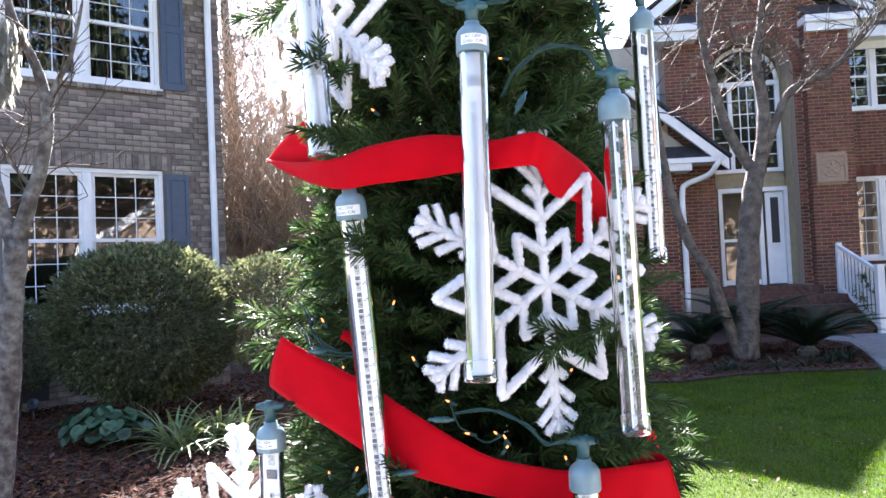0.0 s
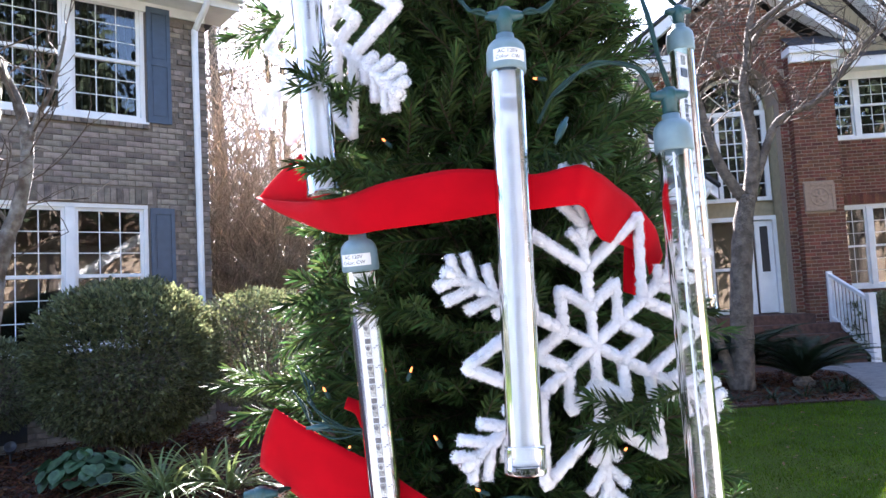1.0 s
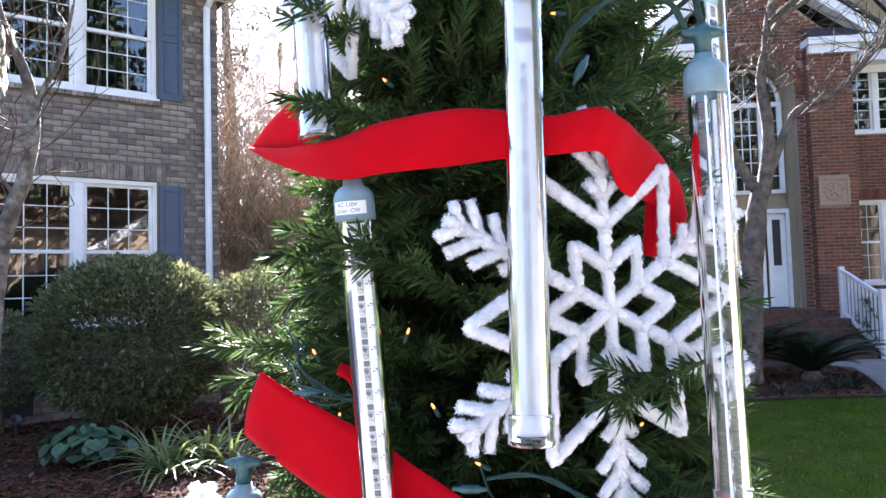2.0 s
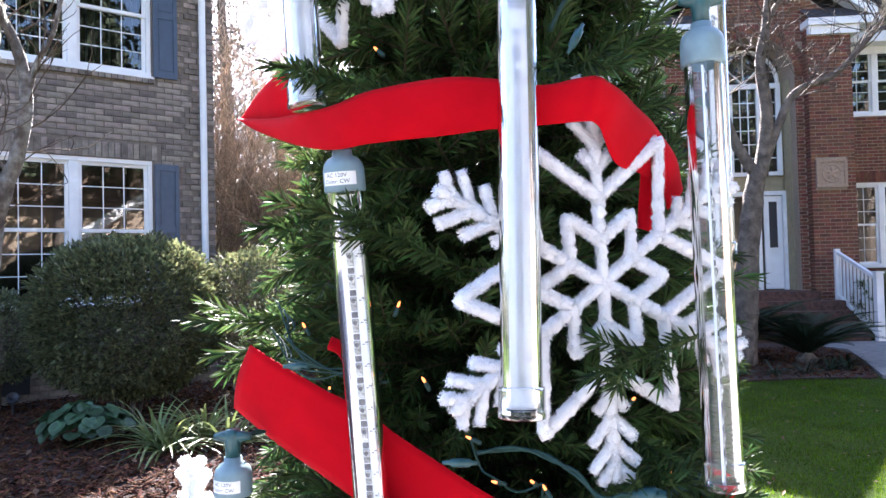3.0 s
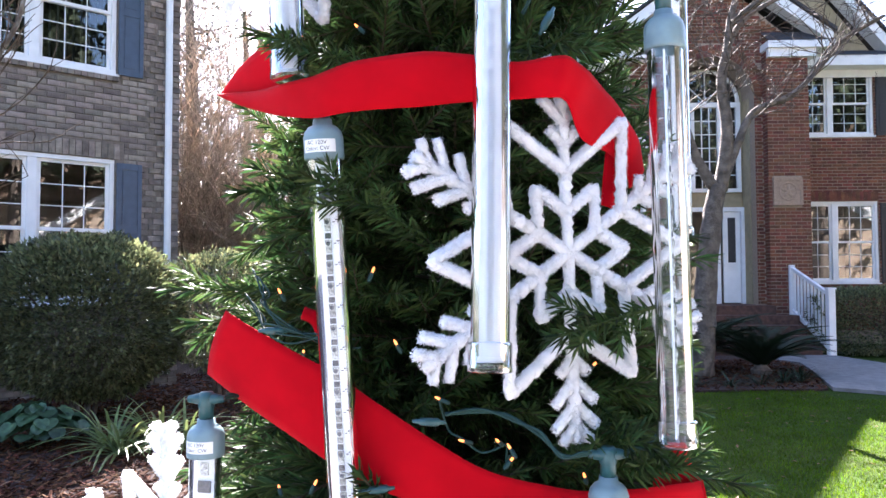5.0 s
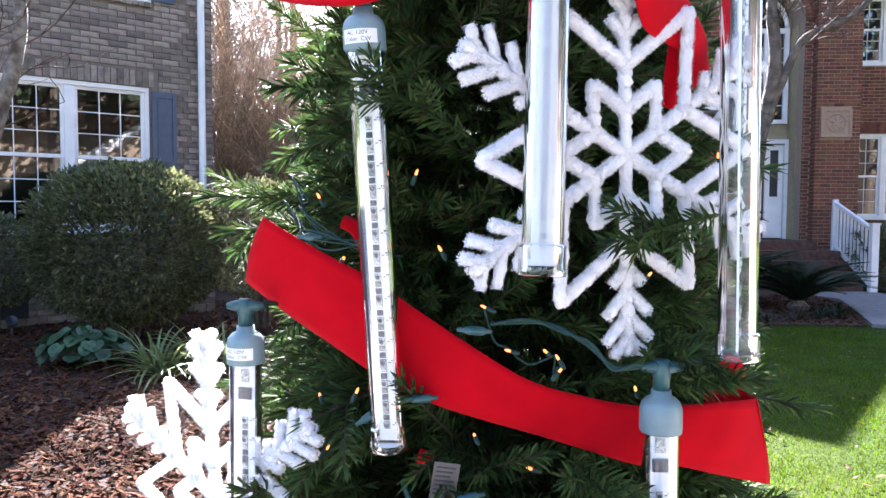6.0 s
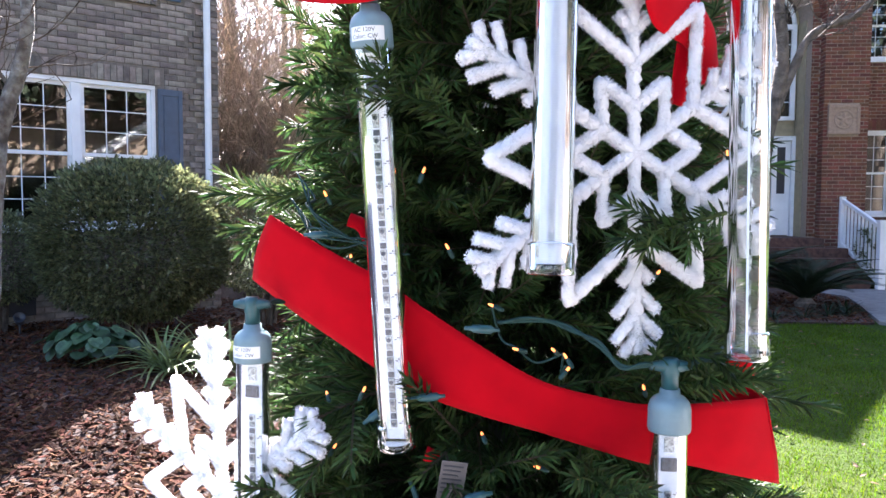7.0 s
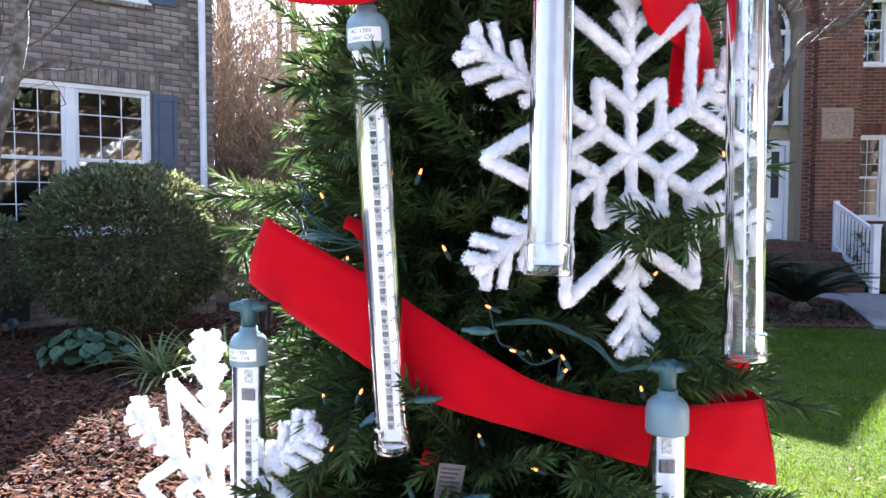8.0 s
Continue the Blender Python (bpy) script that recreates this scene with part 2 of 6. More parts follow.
def tube_along(pts, radii, n=8, bm=None, jitter=0.0):
    """A round body along a line, with a radius for each point."""
    bm = bm or bmesh.new()
    if not isinstance(radii, (list, tuple)):
        radii = [radii] * len(pts)
    pts = [Vector(p) for p in pts]
    up = Vector((0.3, 0.2, 1)).normalized()
    rings = []
    for i, p in enumerate(pts):
        d = (pts[min(i + 1, len(pts) - 1)] - pts[max(i - 1, 0)]).normalized()
        s = d.cross(up)
        s = s.normalized() if s.length > 1e-4 else Vector((1, 0, 0))
        w = s.cross(d)
        up = w
        rings.append([bm.verts.new(p + (s * math.cos(2 * math.pi * k / n) + w * math.sin(2 * math.pi * k / n)) * radii[i] * (1 + random.uniform(-jitter, jitter)))
                      for k in range(n)])
    for a, b in zip(rings, rings[1:]):
        for k in range(n):
            bm.faces.new((a[k], a[(k + 1) % n], b[(k + 1) % n], b[k]))
    if n > 2:
        bm.faces.new(rings[0][::-1])
        bm.faces.new(rings[-1])
    return bm

# ---- ground ----
def slab(name, label, category, pts, z0, z1, material, smooth_edge=0.0):
    """A flat piece of ground with a given outline and thickness."""
    bm = bmesh.new()
    f = bm.faces.new([bm.verts.new((x, y, z0)) for x, y in pts])
    ext = bmesh.ops.extrude_face_region(bm, geom=[f])
    bmesh.ops.translate(bm, verts=[v for v in ext["geom"] if isinstance(v, bmesh.types.BMVert)], vec=(0, 0, z1 - z0))
    bmesh.ops.recalc_face_normals(bm, faces=bm.faces)
    me = bpy.data.meshes.new(name)
    bm.to_mesh(me)
    bm.free()
    me.materials.append(material)
    return tagged(new(name, me), label, category, kind="structure")


MULCH_L = [(-0.25, 0.5), (-0.1, 3.0), (-0.4, 5.5), (-0.2, 8.0), (-0.6, 11.5), (-1.5, 14.0), (-9.0, 12.0), (-12.0, 4.0), (-9.0, 0.5)]
MULCH_R = [(1.2, 9.0), (2.6, 8.6), (3.5, 8.95), (4.3, 9.0), (5.1, 8.95), (5.22, 9.0), (5.88, 10.6), (6.2, 11.5), (5.88, 12.3), (5.5, 13.9), (1.2, 14.0)]


def inside(pts, x, y):
    c = False
    for (x0, y0), (x1, y1) in zip(pts, pts[1:] + pts[:1]):
        if (y0 > y) != (y1 > y) and x < (x1 - x0) * (y - y0) / (y1 - y0) + x0:
            c = not c
    return c


def build_ground():
    bm = bmesh.new()
    bmesh.ops.create_grid(bm, x_segments=80, y_segments=80, size=600)
    me = bpy.data.meshes.new("ground")
    bm.to_mesh(me)
    bm.free()
    me.materials.append(M_LAWN)
    tagged(new("ground", me), "short green lawn with fallen leaves", "ground", kind="structure")
    slab("mulch_bed", "dark brown bark mulch bed beside the grey house", "mulch bed", MULCH_L, 0.004, 0.03, M_MULCHBED)
    slab("mulch_bed", "dark mulch bed below the red brick entry", "mulch bed", MULCH_R, 0.004, 0.03, M_MULCHBED)
    slab("pavement", "pale concrete garden walk to the entry steps", "pavement", [(5.25, 8.95), (5.7, 8.6), (14.0, 7.4), (14.0, 9.6), (7.6, 11.0), (7.4, 12.55), (5.9, 12.55), (6.25, 11.5), (5.9, 10.55)], 0.004, 0.05, M_CONC)
    # Out-of-view concrete, added to bounce neutral light onto tree and tubes.
    slab("road", "unseen pale concrete sheet added to bounce light on the tree", "road", [(-30, 1.9), (-30, -10.0), (30, -10.0), (30, 1.9)], 0.004, 0.02, M_CONC)
    rnd = random.Random(21)
    # Grass blades of the lawn.
    v, f = [], []
    n = 0
    while n < 120000:
        y = 2.2 + 7.6 * rnd.random() ** 0.8
        x = rnd.uniform(0.0, 1.0) * (0.75 * y + 1.2) + 0.1
        n += 1
        if inside(MULCH_R, x, y) or inside(MULCH_L, x, y) or (y > 8.3 and x > 5.0):
            continue
        h = rnd.uniform(0.018, 0.045) * (0.7 + 0.5 * noise.noise(Vector((x * 1.5, y * 1.5, 0))))
        a = rnd.uniform(0, 6.283)
        lx, ly = math.cos(a + 1.3) * h * rnd.uniform(0.1, 0.9), math.sin(a + 1.3) * h * rnd.uniform(0.1, 0.9)
        w = 0.0032
        dx, dy = math.cos(a) * w, math.sin(a) * w
        i = len(v)
        v += [(x - dx, y - dy, 0), (x + dx, y + dy, 0), (x + lx, y + ly, h)]
        f.append((i, i + 1, i + 2))
    tagged(mesh_ob("grass", v, f, M_GRASS), "short green grass blades of the lawn", "grass", kind="stuff")
    # Bark chips of the mulch.
    v, f = [], []
    for _ in range(26000):
        y = 2.4 + 8.5 * rnd.random() ** 1.3
        x = -0.1 - rnd.random() * (0.72 * y + 0.6)
        if not inside(MULCH_L, x, y):
            continue
        add_chip(v, f, x, y, 0.032, rnd)
    for _ in range(5000):
        x, y = rnd.uniform(1.2, 6.1), rnd.uniform(8.6, 12)
        if inside(MULCH_R, x, y):
            add_chip(v, f, x, y, 0.032, rnd)
    tagged(mesh_ob("bark_mulch", v, f, M_CHIPS), "loose brown bark chips on the beds", "mulch", kind="stuff")
    # Fallen leaves.
    v, f = [], []
    for _ in range(260):
        y = rnd.uniform(3.5, 9.5)
        x = rnd.uniform(0.3, 0.75 * y + 1)
        if inside(MULCH_L, x, y):
            continue
        leaf_quad(v, f, Vector((x, y, 0.03)), Vector((rnd.uniform(-1, 1), rnd.uniform(-1, 1), rnd.uniform(-0.1, 0.4))), Vector((0, 0, 1)), rnd.uniform(0.03, 0.06), rnd.uniform(0.02, 0.035))
    for _ in range(500):
        y = rnd.uniform(3, 9)
        x = -rnd.uniform(0.2, 0.7 * y)
        leaf_quad(v, f, Vector((x, y, 0.045)), Vector((rnd.uniform(-1, 1), rnd.uniform(-1, 1), rnd.uniform(-0.1, 0.4))), Vector((0, 0, 1)), rnd.uniform(0.05, 0.1), rnd.uniform(0.025, 0.045))
    tagged(mesh_ob("fallen_leaves", v, f, M_FALLEN), "dry brown fallen leaves on lawn and mulch", "leaves", kind="stuff")


def add_chip(v, f, x, y, z, rnd):
    m = pose(x, y, z + rnd.uniform(0, 0.025), rnd.uniform(-35, 35), rnd.uniform(-35, 35), rnd.uniform(0, 360))
    l, w, t = rnd.uniform(0.015, 0.05), rnd.uniform(0.006, 0.016), 0.004
    i = len(v)
    v += [tuple(m @ Vector(p)) for p in ((-l, -w, 0), (l, -w * 0.6, 0), (l * 0.9, w, 0), (-l * 0.8, w * 0.8, 0), (-l * 0.9, -w * 0.8, t), (l * 0.9, -w * 0.5, t), (l * 0.8, w * 0.9, t), (-l * 0.7, w * 0.7, t))]
    f += [(i + 4, i + 5, i + 6, i + 7), (i, i + 1, i + 5, i + 4), (i + 1, i + 2, i + 6, i + 5), (i + 2, i + 3, i + 7, i + 6), (i + 3, i, i + 4, i + 7)]


def leaf_quad(v, f, p, d, up, length, width):
    """One folded leaf: two halves along its middle vein."""
    d = d.normalized()
    s = d.cross(up)
    s = s.normalized() if s.length > 1e-3 else d.orthogonal().normalized()
    nrm = s.cross(d)
    i = len(v)
    v += [tuple(p), tuple(p + d * length * 0.5 + s * width * 0.5 + nrm * width * 0.15), tuple(p + d * length), tuple(p + d * length * 0.5 - s * width * 0.5 + nrm * width * 0.15)]
    f += [(i, i + 1, i + 2), (i, i + 2, i + 3)]


# ---- house parts ----
LM = pose(-3.33, 9.82, 0, 0, 0, 38)
RM = pose(6.64, 14.0, 0, 0, 0, -4)


def rect_walls(u0, u1, z0, z1, holes, y0, y1):
    """The solid pieces of a wall round its rectangular openings."""
    us = sorted({u0, u1, *(h[0] for h in holes), *(h[1] for h in holes)})
    out = []
    for a, b in zip(us, us[1:]):
        cuts = sorted((h[2], h[3]) for h in holes if h[0] < b - 1e-6 and h[1] > a + 1e-6)
        z = z0
        for c0, c1 in cuts:
            if c0 > z:
                out.append((a, b, y0, y1, z, c0))
            z = max(z, c1)
        if z < z1:
            out.append((a, b, y0, y1, z, z1))
    return out


def prism(bm, outline, y0, y1):
    """A plate with the outline given in (u, z), from depth y0 to y1."""
    f = bm.faces.new([bm.verts.new((u, y0, z)) for u, z in outline])
    ext = bmesh.ops.extrude_face_region(bm, geom=[f])
    bmesh.ops.translate(bm, verts=[q for q in ext["geom"] if isinstance(q, bmesh.types.BMVert)], vec=(0, y1 - y0, 0))
    bmesh.ops.recalc_face_normals(bm, faces=bm.faces)
    return bm


def brick_boxes(spots, depth=0.03):
    """Joined bricks: (u0, u1, z0, z1, front) with a small bevelled look from shrunken faces."""
    v, f = [], []
    for u0, u1, z0, z1, y in spots:
        i = len(v)
        e = 0.004
        v += [(u0 + e, y, z0 + e), (u1 - e, y, z0 + e), (u1 - e, y, z1 - e), (u0 + e, y, z1 - e), (u0, y + e, z0), (u1, y + e, z0), (u1, y + e, z1), (u0, y + e, z1),
              (u0, y + depth, z0), (u1, y + depth, z0), (u1, y + depth, z1), (u0, y + depth, z1)]
        f.append((i, i + 1, i + 2, i + 3))
        for k in range(4):
            j = (k + 1) % 4
            f += [(i + 4 + k, i + 4 + j, i + j, i + k), (i + 8 + k, i + 8 + j, i + 4 + j, i + 4 + k)]
    return v, f


def brick_spots(u0, u1, z0, z1, holes, course, length, joint, y, rnd, test=None):
    spots = []
    n = int((z1 - z0) / course)
    for r in range(n):
        za = z0 + r * course
        zb = za + course - joint
        u = u0 - (length * 0.5 if r % 2 else 0)
        while u < u1:
            a, b = max(u, u0), min(u + length - joint, u1)
            u += length
            if b - a < 0.025:
                continue
            ok = True
            for h in holes:
                if zb > h[2] and za < h[3] and b > h[0] and a < h[1]:
                    if a >= h[0] and b <= h[1]:
                        ok = False
                    elif a < h[0]:
                        b = min(b, h[0] - 0.004)
                    else:
                        a = max(a, h[1] + 0.004)
            if not ok or b - a < 0.02:
                continue
            if test and not test((a + b) / 2, (za + zb) / 2):
                continue
            spots.append((a, b, za, zb, y + rnd.uniform(-0.003, 0.003)))
    return spots


def window_unit(name, label, m, u0, u1, z0, z1, sashes, rows, cols, blind=False, y=0.06, sill=True, single=False):
    """A white window: frame, mullions, two sashes a bay with panes and muntins, and a dim room behind."""
    w = thing(name, label, "window", "", m, "structure")
    fw = 0.055
    bays = []
    bw = (u1 - u0) / sashes
    part("frame_head", boxes((u0, u1, y - 0.04, y + 0.06, z1 - fw, z1), bevel=0.006), M_WHITE, w)
    part("frame_foot", boxes((u0, u1, y - 0.05, y + 0.06, z0, z0 + fw), bevel=0.006), M_WHITE, w)
    for k in range(sashes + 1):
        c = u0 + bw * k
        a, b = (c - 0.055, c + 0.055) if 0 < k < sashes else ((c, c + fw) if k == 0 else (c - fw, c))
        part("mullion" if 0 < k < sashes else "jamb", boxes((a, b, y - 0.036, y + 0.056, z0 + fw, z1 - fw), bevel=0.006), M_WHITE, w)
        bays.append((a, b))
    for k in range(sashes):
        a, b = bays[k][1], bays[k + 1][0]
        zm = (z0 + z1) / 2
        halves = [(z0 + fw, z1 - fw, 0.0)] if single else [(zm - 0.02, z1 - fw, 0.0), (z0 + fw, zm + 0.02, 0.03)]
        for h, (za, zb, dy) in enumerate(halves):
            s = 0.042
            yy = y + dy - 0.004
            sash = part("sash", boxes((a, b, yy, yy + 0.03, za, za + s), (a, b, yy, yy + 0.03, zb - s, zb), (a, a + s, yy, yy + 0.03, za + s, zb - s), (b - s, b, yy, yy + 0.03, za + s, zb - s)), M_WHITE, w)
            pane = part("pane", boxes((a + s, b - s, yy + 0.014, yy + 0.018, za + s, zb - s)), M_GLASS, sash, "reflecting clear glass pane")
            pane.visible_shadow = False
            for c in range(1, cols):
                u = a + s + (b - a - 2 * s) * c / cols
                part("muntin", boxes((u - 0.0055, u + 0.0055, yy + 0.004, yy + 0.012, za + s, zb - s)), M_WHITE, sash)
            for r in range(1, rows):
                z = za + s + (zb - za - 2 * s) * r / rows
                part("muntin", boxes((a + s, b - s, yy + 0.0045, yy + 0.0115, z - 0.0055, z + 0.0055)), M_WHITE, sash)
        if blind:
            slat = None
            n = 9
            for c in range(n):
                u = a + (b - a) * (c + 0.5) / n
                mm = pose(u, y + 0.14, (z0 + z1) / 2, 0, 0, 62)
                if slat is None:
                    slat = part("blind_slat", boxes((-0.04, 0.04, -0.001, 0.001, -(z1 - z0) / 2 + 0.05, (z1 - z0) / 2 - 0.05)), M_BLIND, w, "pale vertical blind slat")
                    slat.matrix_basis = mm
                else:
                    alike("blind_slat", slat.data, w, mm)
    if sill:
        part("window_sill", boxes((u0 - 0.03, u1 + 0.03, y - 0.09, y + 0.05, z0 - 0.03, z0), bevel=0.005), M_WHITE, w)
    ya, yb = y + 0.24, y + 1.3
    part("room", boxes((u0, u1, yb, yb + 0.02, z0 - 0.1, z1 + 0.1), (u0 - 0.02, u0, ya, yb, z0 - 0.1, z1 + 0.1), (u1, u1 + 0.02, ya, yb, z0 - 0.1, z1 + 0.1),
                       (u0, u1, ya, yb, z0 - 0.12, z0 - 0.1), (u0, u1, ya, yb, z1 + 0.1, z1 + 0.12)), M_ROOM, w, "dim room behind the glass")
    return w


def shutter(label, m, u0, u1, z0, z1, material, y=-0.03):
    s = thing("shutter", label, "shutter", "shutters beside the windows", m)
    part("stile", boxes((u0, u0 + 0.05, y, y + 0.03, z0, z1), bevel=0.004), material, s)
    part("stile", boxes((u1 - 0.05, u1, y, y + 0.03, z0, z1), bevel=0.004), material, s)
    zm = z0 + (z1 - z0) * 0.52
    for a, b in ((z0, z0 + 0.08), (zm - 0.04, zm + 0.04), (z1 - 0.08, z1)):
        part("rail", boxes((u0 + 0.05, u1 - 0.05, y + 0.001, y + 0.029, a, b)), material, s)
    for a, b in ((z0 + 0.08, zm - 0.04), (zm + 0.04, z1 - 0.08)):
        part("raised_panel", boxes((u0 + 0.05, u1 - 0.05, y + 0.014, y + 0.026, a, b), (u0 + 0.075, u1 - 0.075, y + 0.006, y + 0.014, a + 0.025, b - 0.025)), material, s)
    return s


def pipe_run(name, label, m, pts, r, material):
    p = thing(name, label, "downspout", m=m)
    part("pipe", tube_along(spline(pts, 5), r, 10), material, p, smooth=True)
    return p


# ---- the grey brick house ----
LH = [(-2.58, -0.72, 4.10, 5.72), (-2.58, -0.72, 1.15, 2.99)]
LW_U0 = -7.0


def build_grey_house():
    h = thing("house", "two-storey grey-brown brick house with white windows and blue shutters", "house", "houses", LM)
    holes = [(-5.9, -4.2, 4.10, 5.72), (-5.9, -4.2, 1.15, 2.99)] + LH
    for s in rect_walls(LW_U0, 0.1, 0, 5.75, holes, 0.012, 0.24):
        part("wall", boxes(s), M_MORTAR_G, h)
    part("side_wall", boxes((-0.13, 0.088, 0.24, 9, 0, 5.75)), M_BRICK_G, h)
    part("soffit", boxes((LW_U0, 0.45, -0.4, 0.3, 5.75, 5.79)), M_WHITE, h)
    part("fascia", boxes((LW_U0, 0.45, -0.43, -0.4, 5.72, 5.93)), M_WHITE, h)
    part("gutter", boxes((LW_U0, 0.47, -0.55, -0.43, 5.82, 5.93), bevel=0.02), M_WHITE, h)
    part("frieze", boxes((LW_U0, 0.1, -0.02, 0.0, 5.62, 5.75)), M_WHITE, h)
    bm = bmesh.new()
    prism(bm, [(LW_U0, 5.94), (0.5, 5.94), (0.5, 6.0), (LW_U0, 6.0)], -0.5, 0.0)
    part("roof", bm, M_SHINGLE, h)
    bm = bmesh.new()
    vs = [bm.verts.new(p) for p in ((LW_U0, -0.5, 5.95), (0.5, -0.5, 5.95), (0.5, 9.5, 5.95), (LW_U0, 9.5, 5.95), (LW_U0, 4.5, 8.6), (-2.8, 4.5, 8.6))]
    for q in ((0, 1, 5, 4), (1, 2, 5), (2, 3, 4, 5), (0, 4, 3), (3, 2, 1, 0)):
        bm.faces.new([vs[k] for k in q])
    part("roof", bm, M_SHINGLE, h)
    for hh in LH:
        a, b, z0, z1 = hh
        if z0 < 2:
            for k in range(int((b - a + 0.2) / 0.075)):
                u = a - 0.1 + k * 0.075
                part("soldier_brick", boxes((u, u + 0.066, -0.002, 0.03, z1 + 0.01, z1 + 0.205), bevel=0.003), M_BRICK_G, h)
        else:
            for k in range(int((b - a + 0.12) / 0.075)):
                u = a - 0.06 + k * 0.075
                part("sill_brick", boxes((u, u + 0.068, -0.035, 0.05, z0 - 0.09, z0 - 0.03), bevel=0.003), M_BRICK_G, h)
    part("foundation_vent", boxes((-2.43, -2.14, -0.01, 0.02, 0.13, 0.38)), M_BLACK, h, "black louvred foundation vent")
    window_unit("window_1", "white twin sash window with vertical blinds in grey brick", LM, *LH[0], 2, 3, 3, blind=True)
    window_unit("window_2", "white twin sash window reflecting trees in grey brick", LM, *LH[1], 2, 3, 3)
    window_unit("window_3", "white twin sash window further along the grey wall", LM, *holes[0], 2, 3, 3, blind=True)
    window_unit("window_4", "white twin sash window further along the grey wall", LM, *holes[1], 2, 3, 3)
    shutter("slate blue panelled shutter beside the upper window", LM, -0.70, -0.39, 4.10, 5.70, M_BLUE)
    shutter("slate blue panelled shutter beside the lower window", LM, -0.70, -0.39, 1.15, 2.95, M_BLUE)
    pipe_run("downspout", "white metal downspout at the corner of the grey house", LM, [(-0.02, -0.48, 5.84), (-0.02, -0.42, 5.7), (-0.05, -0.1, 5.5), (-0.07, -0.075, 5.3), (-0.07, -0.075, 4.0), (-0.07, -0.075, 2.0), (-0.07, -0.075, 0.2)], 0.045, M_WHITE)
    return h


def grey_bricks(h):
    rnd = random.Random(31)
    holes = [(a - (0.10 if z0 < 2 else 0.06), b + (0.11 if z0 < 2 else 0.07), z0 - (0.1 if z0 > 2 else 0.0), z1 + (0.205 if z0 < 2 else 0.0)) for a, b, z0, z1 in LH + [(-5.9, -4.2, 4.10, 5.72), (-5.9, -4.2, 1.15, 2.99)]]
    spots = brick_spots(-4.6, 0.1, 0.0, 5.63, holes, 0.0752, 0.213, 0.011, 0.0, rnd)
    me = bpy.data.meshes.new("brick")
    v, f = brick_boxes([(-0.101, 0.101, -0.032, 0.032, 0.0)])
    me.from_pydata(v, [], f)
    me.materials.append(M_BRICK_G)
    rest, count = [], 0
    for a, b, z0, z1, y in spots:
        block = int(z0 / 0.376)
        edge = -0.30 if block % 2 else -0.2
        if b > edge and a < edge + 0.004 and a < -0.05:
            a = max(a, edge + 0.004) if (a + b) / 2 > edge else a
            b = b if (a + b) / 2 > edge else min(b, edge - 0.004)
        if (a + b) / 2 > edge:
            y -= 0.014
            if (z0 % 0.376) > 0.32 or b - a < 0.02:
                continue
        whole = b - a > 0.19
        if whole and count < 300 and 2.6 < z0 < 4.1 and a > -2.7:
            alike("brick", me, h, pose((a + b) / 2, y, (z0 + z1) / 2, rnd.uniform(-0.6, 0.6), rnd.uniform(-0.5, 0.5), rnd.uniform(-0.6, 0.6)))
            count += 1
        else:
            rest.append((a, b, z0, z1, y))
    tagged(mesh_ob("brickwork", *brick_boxes(rest), M_BRICK_G, h), kind="stuff")


